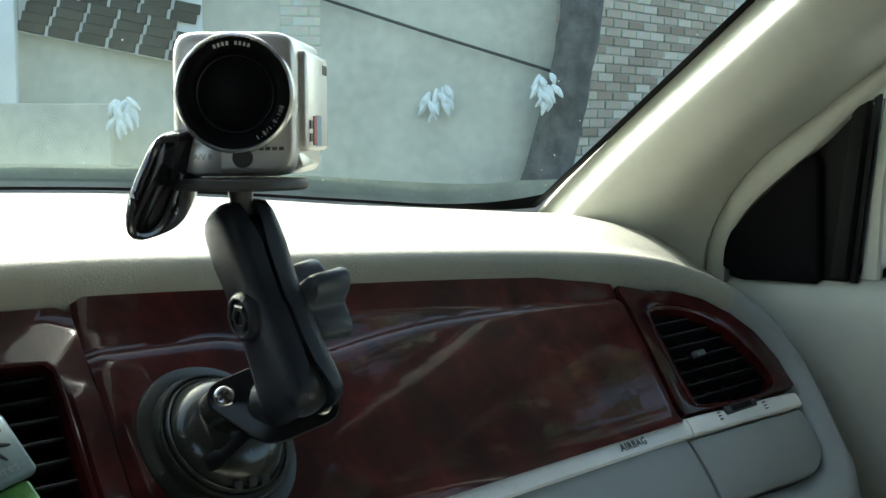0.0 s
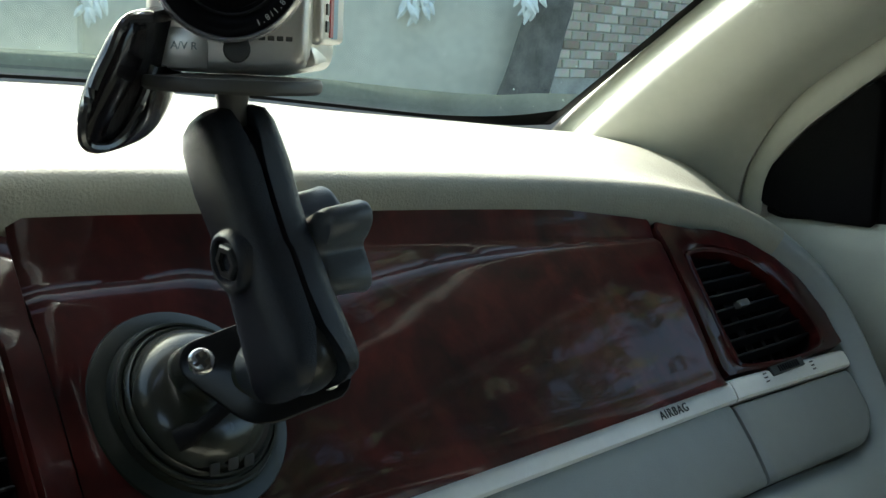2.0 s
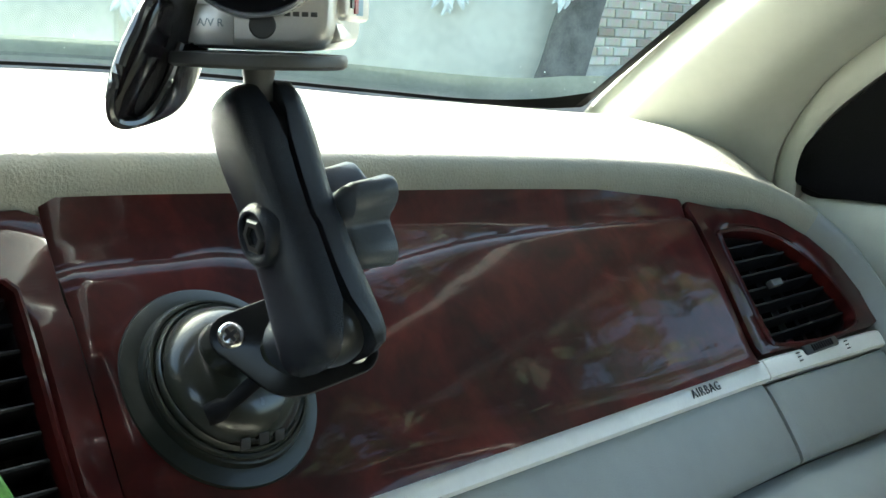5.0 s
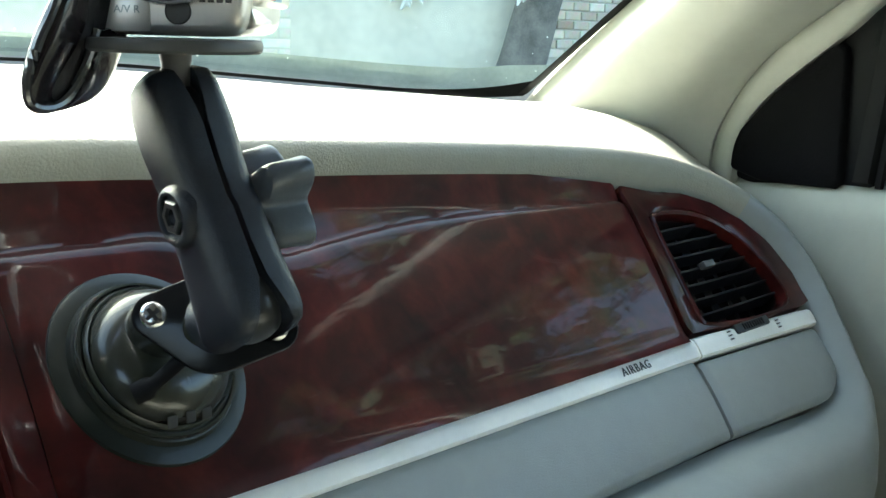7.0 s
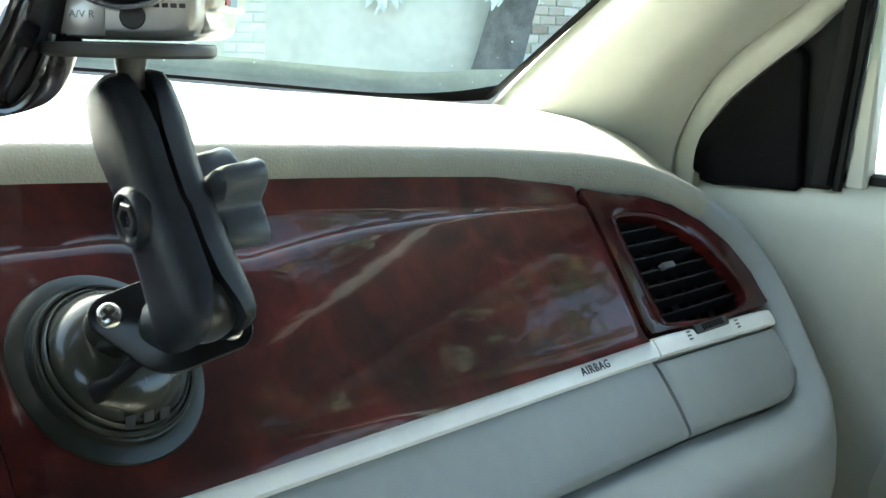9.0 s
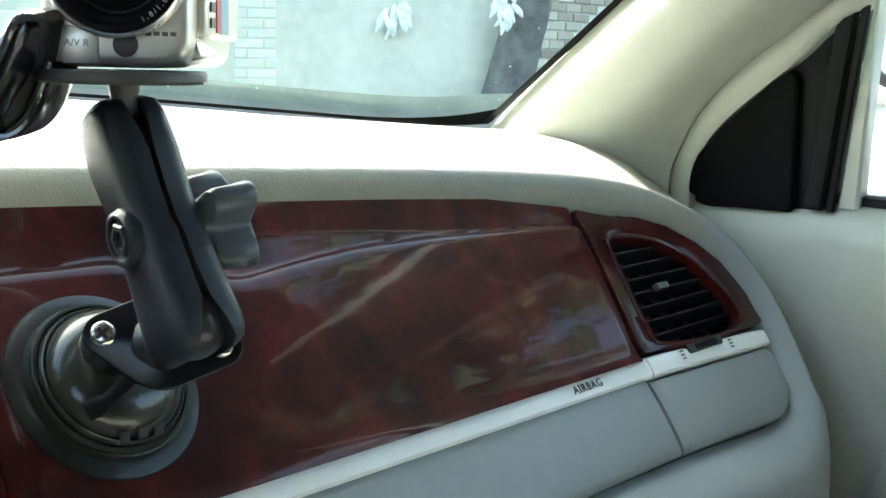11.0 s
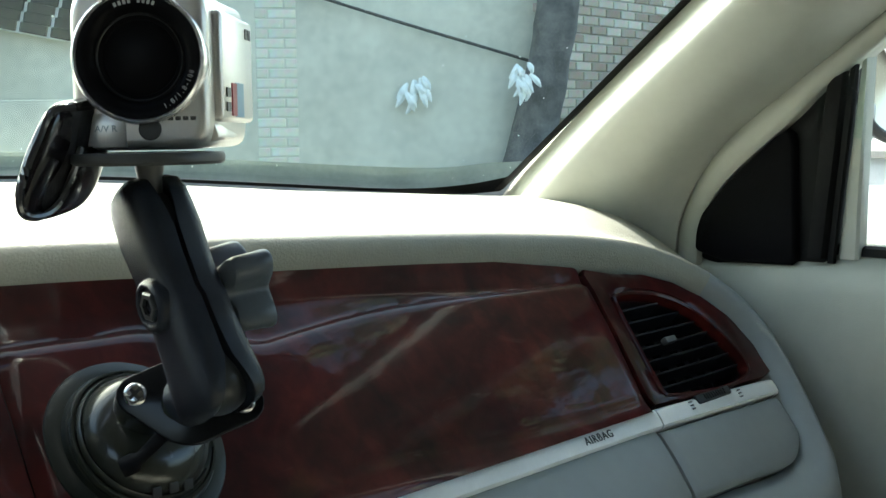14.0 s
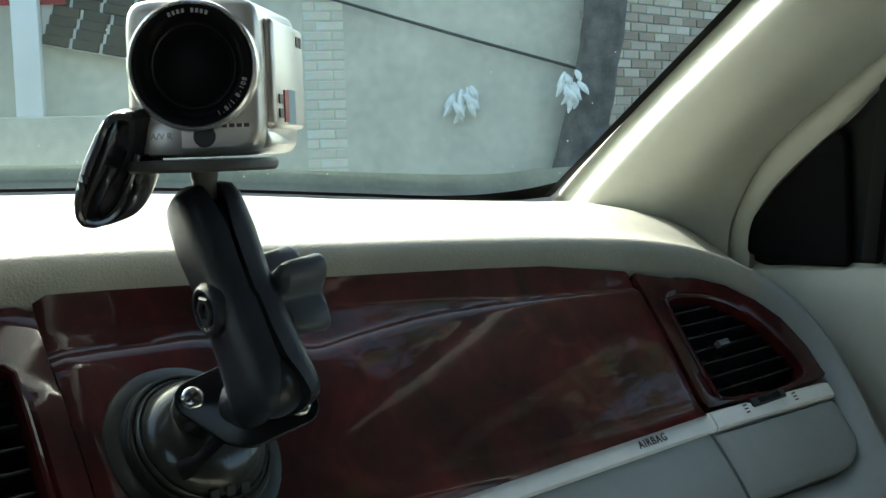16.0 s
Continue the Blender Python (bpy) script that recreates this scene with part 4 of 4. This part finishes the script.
# lower front: flap, sensor, maker's bars
bm = bmesh.new()
box(bm, (-0.0150, 0.0003, 0.0092), (0.0175, 0.002, 0.0150), None, 0.0008)
flap = part("socket_flap", bm, M_SILVER, camcorder, "silver socket cover")
lettering("A/V R", 0.0040, z_frame((0, -1, 0), (-0.0150, -0.0008, 0.0100), (1, 0, 0)), M_FADED, flap)
part("sensor", lathe([(0.0050, -0.001), (0.0050, 0.0008), (0.0044, 0.0013), (0.0, 0.0014)], z_frame((0, -1, 0), (0.0041, 0.0004, 0.0097)), 32), M_DARKGREY, camcorder, "round dark grey sensor window")
bm = bmesh.new()
for k in range(4):
    box(bm, (0.0131 + 0.0033 * k, 0.0006, 0.0142), (0.0025, 0.0014, 0.0018), None, 0.0002)
part("maker_bars", bm, M_DARKGREY, camcorder, "dark bars for the maker's name")
bm = bmesh.new()
box(bm, (-0.0296, 0.006, 0.041), (0.0012, 0.004, 0.004), None, 0.0004)
part("microphone", bm, M_BLACK, camcorder)
bm = bmesh.new()
box(bm, (-0.0265, 0.002, 0.0105), (0.0045, 0.006, 0.0200), None, 0.0012)
part("strap_lug", bm, M_STEEL, camcorder, "silver strap lug")
# folding screen on its side
LEAN = Matrix.Rotation(-math.atan(0.004 / 0.085), 3, "Z")


def on_screen(y, z, h):
    return Vector((0.0302, 0.010, z)) + LEAN @ Vector((h, y - 0.010, 0))


bm = bmesh.new()
box(bm, on_screen(0.050, 0.0375, 0.001), (0.0058, 0.074, 0.0500), LEAN, 0.0028, 3)
screen = part("folded_screen", bm, M_SILVER, camcorder, "silver folded screen with small stickers")
bm = bmesh.new()
box(bm, on_screen(0.050, 0.0230, 0.0040), (0.0006, 0.018, 0.016), LEAN)
sticker = part("sticker", bm, M_LABELBLUE, screen, "pale blue and red sticker")
bm = bmesh.new()
box(bm, on_screen(0.037, 0.0230, 0.0041), (0.0008, 0.010, 0.0150), LEAN)
part("sticker_band", bm, M_LABELRED, sticker)
for k in range(2):
    bm = bmesh.new()
    box(bm, on_screen(0.024, 0.0195 + 0.0065 * k, 0.0043), (0.0006, 0.008, 0.0042), LEAN)
    part("mark", bm, M_DARKGREY, screen)
for k in range(2):
    bm = bmesh.new()
    box(bm, on_screen(0.070 + 0.008 * k, 0.0555, 0.0041), (0.0006, 0.005, 0.005), LEAN)
    part("mark", bm, M_DARKGREY, screen)
bm = bmesh.new()
box(bm, (0.0262, 0.042, 0.0075), (0.011, 0.062, 0.0085), Matrix.Rotation(radians(-18), 3, "Y"), 0.002)
part("base_rail", bm, M_SILVER, camcorder)
# hand strap: a padded loop at its grip side
W2L = CAMF.inverted()
loop = [W2L @ Vector(p) for p in ((0.294, 0.548, 1.163), (0.284, 0.547, 1.161), (0.276, 0.546, 1.147), (0.269, 0.546, 1.130), (0.2705, 0.548, 1.1195), (0.2815, 0.552, 1.1185), (0.2915, 0.556, 1.127), (0.300, 0.558, 1.146))]
rows = []
path = smooth_curve(loop, 6)
for k, p in enumerate(path):
    d = (path[min(k + 1, len(path) - 1)] - path[max(k - 1, 0)]).normalized()
    side = Vector((0.20, 1.0, 0.10)).normalized()
    nrm = d.cross(side).normalized()
    s = k / (len(path) - 1)
    th, wdt = 0.0022 + 0.0034 * math.sin(math.pi * min(1, s * 1.6)) ** 2 * (1 if s < 0.62 else 0.35), 0.014
    rows.append([p + side * wdt * math.copysign(abs(math.cos(a)) ** 0.6, math.cos(a)) + nrm * th * math.copysign(abs(math.sin(a)) ** 0.7, math.sin(a)) for a in np.linspace(0, 2 * math.pi, 21)[:-1]])
strap = part("hand_strap", loft(rows, closed=True, cap=True), M_VINYL, camcorder, "shiny black padded hand strap")
part("strap_piping", tube([p - Vector((0.20, 1.0, 0.10)).normalized() * 0.0145 for p in path], 0.0019, 8), M_PIPING, strap, "glossy edge binding")

# padded inner face of the strap, filling the loop
SIDE = Vector((0.20, 1.0, 0.10)).normalized()
half_n = len(path) // 2
front_rows = []
for k in range(half_n):
    a, b = path[k], path[len(path) - 1 - k]
    row = [a.lerp(b, u) - SIDE * (0.0105 - 0.004 * (2 * u - 1) ** 2) for u in np.linspace(0.0, 1.0, 7)]
    row += [a.lerp(b, u) + SIDE * 0.006 for u in np.linspace(1.0, 0.0, 7)]
    front_rows.append(row)
part("strap_pad", loft(front_rows, closed=True, cap=True), M_PADBLACK, strap, "dull black padding")

# ---------------------------------------------------------------- air freshener on the centre vent
FRP = face(0.1970, 0.994, 0.014)
fresh = empty("air_freshener", FRP, label="vent air freshener, silver top over green gel", category="air freshener")
fm = basis(FACE_R - FACE_UP * -0.22, FACE_UP).to_3x3()
bm = bmesh.new()
box(bm, (0, 0, 0.012), (0.040, 0.008, 0.034), fm, 0.003, 3)
card = part("cover", bm, M_CARD, fresh, "silver-green cover with dark leaf burst")
bm = bmesh.new()
box(bm, fm @ Vector((0, 0.0005, -0.022)), (0.039, 0.010, 0.030), fm, 0.003, 3)
part("gel_pack", bm, M_GEL, fresh, "clear pack of green gel")
bm = bmesh.new()
for k in range(9):
    a = radians(-60 + 40 * k)
    tmp = bmesh.new()
    bmesh.ops.create_uvsphere(tmp, u_segments=10, v_segments=6, radius=1.0)
    m = Matrix.Translation((0, 0, 0.012)) @ fm.to_4x4() @ Matrix.Translation((0.002, -0.0042, 0.004)) @ Matrix.Rotation(a, 4, "Y") @ Matrix.Translation((0.0085, 0, 0)) @ Matrix.Diagonal((0.0045, 0.0004, 0.0011, 1))
    merge(bm, tmp, m)
part("leaf_burst", bm, M_INK, card, "dark leaf-shaped burst")
tm = (Matrix.Translation((0, 0, 0.012)) @ fm.to_4x4() @ Matrix.Translation((0.006, -0.0043, -0.011)) @ Matrix.Rotation(radians(90), 4, "X"))
lettering("fres", 0.0070, tm, M_FADED, card)
bm = bmesh.new()
box(bm, fm @ Vector((0, 0.011, 0.010)), (0.008, 0.016, 0.005), fm, 0.001)
part("clip", bm, M_BLACK, fresh)

# ---------------------------------------------------------------- outside: a yard with walls
W_R = Vector((math.cos(radians(30)), -math.sin(radians(30)), 0))
W_F = Vector((math.sin(radians(30)), math.cos(radians(30)), 0))


def yard(r, z, d=9.5):
    """A point of the yard: r along the far wall, z up, d ahead of the car."""
    return W_R * r + W_F * d + Vector((0, 0, z))


def along(x, y):
    return Vector((x, y, 0)).dot(W_R)


bm = bmesh.new()
for a in ((-200, -200), (200, -200), (200, 200), (-200, 200)):
    bm.verts.new((*a, 0))
bm.faces.new(bm.verts)
tagged(mesh_object("ground", bm, M_CONCRETE, False), label="grey concrete yard", category="ground", kind="structure")

wt = Matrix((W_R, W_F, Vector((0, 0, 1)))).transposed()
CORNER = along(6.85, 7.02)
bm = bmesh.new()
box(bm, yard((CORNER - 14) / 2, 2.0, 9.62), (CORNER + 14, 0.22, 4.0), wt)
far_wall = tagged(mesh_object("wall_far", bm, M_RENDER, False), label="pale grey-green rendered yard wall", category="wall", kind="structure")


def brick_mesh(name, l, d, h, mat):
    bm = bmesh.new()
    box(bm, (0, 0, 0), (l, d, h), None, 0.005, 1)
    bmesh.ops.recalc_face_normals(bm, faces=bm.faces)
    me = bpy.data.meshes.new(name)
    bm.to_mesh(me)
    bm.free()
    me.materials.append(mat)
    return me


# brick return wall
R_D = Vector((math.sin(radians(80)), math.cos(radians(80)), 0))
R_N = Vector((R_D.y, -R_D.x, 0))
rt = Matrix((R_D, -R_N, Vector((0, 0, 1)))).transposed()
C0 = yard(CORNER, 0, 9.5)
bm = bmesh.new()
box(bm, C0 + R_D * 2.5 - R_N * 0.10 + Vector((0, 0, 2.0)), (5.0, 0.18, 4.0), rt)
brick_wall = tagged(mesh_object("wall_brick", bm, M_MORTAR, False), label="worn brown and cream brick wall", category="wall", kind="structure")


def lay(parent, start, direction, normal, turn, length, z0, z1, me, l=0.225, h=0.075, proud=0.0, seed=1, skip=None):
    rng = random.Random(seed)
    for row in range(int((z1 - z0) / h)):
        x = -(l / 2 if row % 2 else 0) + l / 2
        while x < length - l * 0.3:
            if not (skip and skip(x, z0 + h * row)):
                ob = new("brick", me)
                p = start + direction * x + normal * (proud + rng.uniform(-0.004, 0.006)) + Vector((0, 0, z0 + h * (row + 0.5)))
                ob.parent = parent
                ob.matrix_world = Matrix.Translation(p) @ turn.to_4x4()
            x += l


BRICK = brick_mesh("brick", 0.213, 0.10, 0.064, M_BRICK)
lay(brick_wall, C0, R_D, R_N, rt, 3.2, 0.95, 2.50, BRICK, proud=-0.045, seed=2)
QUOIN = brick_mesh("brick_pale", 0.213, 0.10, 0.064, M_QUOIN)
HALF_QUOIN = brick_mesh("brick_pale_half", 0.088, 0.10, 0.064, M_QUOIN)
rng = random.Random(3)
for row in range(24):
    for k in range(2):
        long_one = (row + k) % 2 == 0
        ob = new("brick", QUOIN if long_one else HALF_QUOIN)
        r = 0.115 + (0.1065 if long_one else 0.044) + (0.0 if k == 0 else (0.098 if long_one else 0.223))
        ob.parent = far_wall
        ob.matrix_world = Matrix.Translation(yard(r, 0.9375 + 0.075 * row, 9.5 + 0.0545 + rng.uniform(-0.003, 0.002))) @ wt.to_4x4()

# dark raked brick panel with pale joints, on the wall
r0, r1 = along(3.20, 9.12), along(4.35, 8.46)
rake = empty("raked_brickwork", yard(r0, 1.75, 9.38), label="dark brick raked panel with pale joints on the wall", category="brickwork")
bm = bmesh.new()
prof = [(r0, 1.955), (r1, 1.70), (r1, 2.30), (r0, 2.75)]
vs = [[bm.verts.new(yard(r, z, d) - rake.location) for r, z in prof] for d in (9.40, 9.505)]
bm.faces.new(vs[0])
bm.faces.new(vs[1])
for k in range(4):
    bm.faces.new((vs[0][k], vs[0][(k + 1) % 4], vs[1][(k + 1) % 4], vs[1][k]))
part("mortar_bed", bm, M_WHITE, rake, smooth=False)
DARK = brick_mesh("brick_dark", 0.192, 0.06, 0.0748, M_DARKBRICK)
slope = (1.70 - 1.955) / (r1 - r0)
rk = Matrix.Rotation(math.atan(slope) * -1, 3, W_F)
for row in range(10):
    for k in range(6):
        r = r0 + 0.09 + 0.216 * k + (0.03 * row) % 0.1
        if r < r1 - 0.08:
            ob = new("brick", DARK)
            ob.parent = rake
            ob.location = yard(r, 2.0 + slope * (r - r0) + 0.0755 * row, 9.395) - rake.location
            ob.rotation_euler = (rk @ wt).to_euler()

# low parapet with a white post, and red awning behind
bm = bmesh.new()
rp = along(3.0, 9.23)
box(bm, yard(rp - 1.2, 0.71, 9.2), (4.2, 0.25, 1.42), wt, 0.01)
tagged(mesh_object("wall_parapet", bm, M_RENDER, False), label="low rendered parapet wall", category="wall", kind="structure")
bm = bmesh.new()
box(bm, yard(along(3.13, 9.16), 2.1, 9.22), (0.19, 0.12, 1.37), wt, 0.01)
tagged(mesh_object("post", bm, M_WHITE), label="white painted post on the parapet", category="post")
bm = bmesh.new()
box(bm, yard(along(3.12, 9.16), 2.42, 9.31), (0.55, 0.04, 0.36), Matrix.Rotation(radians(12), 3, W_R) @ wt, 0.01)
tagged(mesh_object("awning", bm, M_RED), label="faded red awning flap on the wall", category="awning")

# cable clipped to the wall
a, b = yard(along(5.164, 7.988), 2.219, 9.44), yard(along(6.57, 7.176), 1.731, 9.44)
pts = [a + (a - b) * 0.6, a, a.lerp(b, 0.5) - Vector((0, 0, 0.006)), b, b + (b - a) * 0.25]
tagged(mesh_object("cable", tube(smooth_curve(pts, 6), 0.012, 10), M_CABLE), label="black cable slung across the wall", category="cable")

# pale sprigs on the wall
def sprig(at, count, spread, seed, size):
    rng = random.Random(seed)
    ob = empty("sprig", at, label="pale leaf sprig hanging on the rendered wall", category="plant", group="sprigs on the wall")
    for k in range(count):
        a = radians(-90 + spread * (k / (count - 1) - 0.5) + rng.uniform(-6, 6))
        l = size * rng.uniform(0.4, 0.75)
        start = Vector((rng.uniform(-0.25, 0.3) * size, 0, rng.uniform(0.1, 0.9) * size))
        d = Vector((math.cos(a), 0, math.sin(a)))
        e = Vector((-d.z, 0, d.x))
        rows = []
        for s in np.linspace(0, 1, 7):
            w = size * 0.105 * math.sin(math.pi * min(0.97, 0.08 + s * 0.9)) ** 0.7
            c = start + d * l * s + Vector((0, -0.03 * math.sin(math.pi * s) - 0.004 * k, 0))
            rows.append([wt @ (c + e * w * u + Vector((0, 0.01 * abs(u), 0))) for u in (-1, -0.5, 0, 0.5, 1)])
        part("leaf", loft(rows), M_PALELEAF, ob)


sprig(yard(along(5.885, 7.57), 1.40, 9.46), 18, 85, 11, 0.25)
sprig(yard(2.11, 1.46, 9.14), 15, 85, 12, 0.23)
sprig(yard(-1.02, 1.25, 9.03), 16, 80, 13, 0.25)

# dark trunk-shaped column in the corner of the yard
corner_column = empty("tree", yard(1.88, 0, 9.34), label="dark leaning trunk-shaped column in the corner of the yard", category="tree")
stem = smooth_curve([yard(r, z, 9.34) - corner_column.location for r, z in ((1.88, 0.0), (2.06, 0.5), (2.21, 1.0), (2.35, 1.6), (2.45, 2.2), (2.50, 3.0), (2.50, 3.9))], 5)
rng = random.Random(21)
bm = tube(stem, [0.205 - 0.0022 * k + rng.uniform(-0.006, 0.006) for k in range(len(stem))], 20)
for v in bm.verts:
    v.co += Vector(noise.noise_vector(v.co * 7.0)) * 0.018
part("trunk", bm, M_DARKCOLUMN, corner_column, "rough dark surface")

# white wall beyond the passenger window
bm = bmesh.new()
box(bm, (5.0, 2.85, 1.6), (0.2, 2.2, 3.2), Matrix.Rotation(radians(-18), 3, "Z"), 0.01)
side = tagged(mesh_object("wall_side", bm, M_WHITE, False), label="white rendered wall beside the car", category="wall", kind="structure")
bm = bmesh.new()
box(bm, Vector((5.0, 2.85, 1.02)) - Vector((0.13, 0.0, 0)), (0.06, 2.2, 0.03), Matrix.Rotation(radians(-18), 3, "Z"))
part("ledge", bm, M_CONCRETE, side, smooth=False)

# unseen tree added beside the car to break up reflections in the lacquered veneer
tree = empty("tree", (3.2, -0.5, 0), label="leafy green tree beside the car, unseen, added for veneer reflections", category="tree")
rng = random.Random(8)
trunk = smooth_curve([(0, 0, 0), (0.05, 0.02, 0.9), (0.0, 0.08, 1.9), (0.1, 0.1, 2.8)], 6)
part("trunk", tube(trunk, [0.14 - 0.004 * k for k in range(len(trunk))], 14), M_BARK, tree, "brown bark")
tips = []
for k in range(9):
    a = 2 * math.pi * k / 9
    st = trunk[-1 - k % 5]
    e = st + Vector((math.cos(a) * rng.uniform(0.7, 1.5), math.sin(a) * rng.uniform(0.7, 1.6), rng.uniform(0.2, 1.3)))
    limb = smooth_curve([st, st.lerp(e, 0.5) + Vector((0, 0, 0.15)), e], 4)
    part("limb", tube(limb, [0.05 - 0.004 * j for j in range(len(limb))], 8), M_BARK, tree)
    tips += limb[3:]
bm = bmesh.new()
for k in range(2600):
    c = rng.choice(tips) + Vector((rng.gauss(0, 0.30), rng.gauss(0, 0.34), rng.gauss(0.05, 0.26)))
    d = Vector((rng.gauss(0, 1), rng.gauss(0, 1), rng.gauss(0, 0.6))).normalized()
    e = d.orthogonal().normalized()
    ll, lw = rng.uniform(0.06, 0.11), rng.uniform(0.022, 0.04)
    bm.faces.new([bm.verts.new(c + q) for q in (-d * ll, e * lw, d * ll, -e * lw)])
part("crown", bm, M_LEAF, tree, "small green leaves", smooth=False)
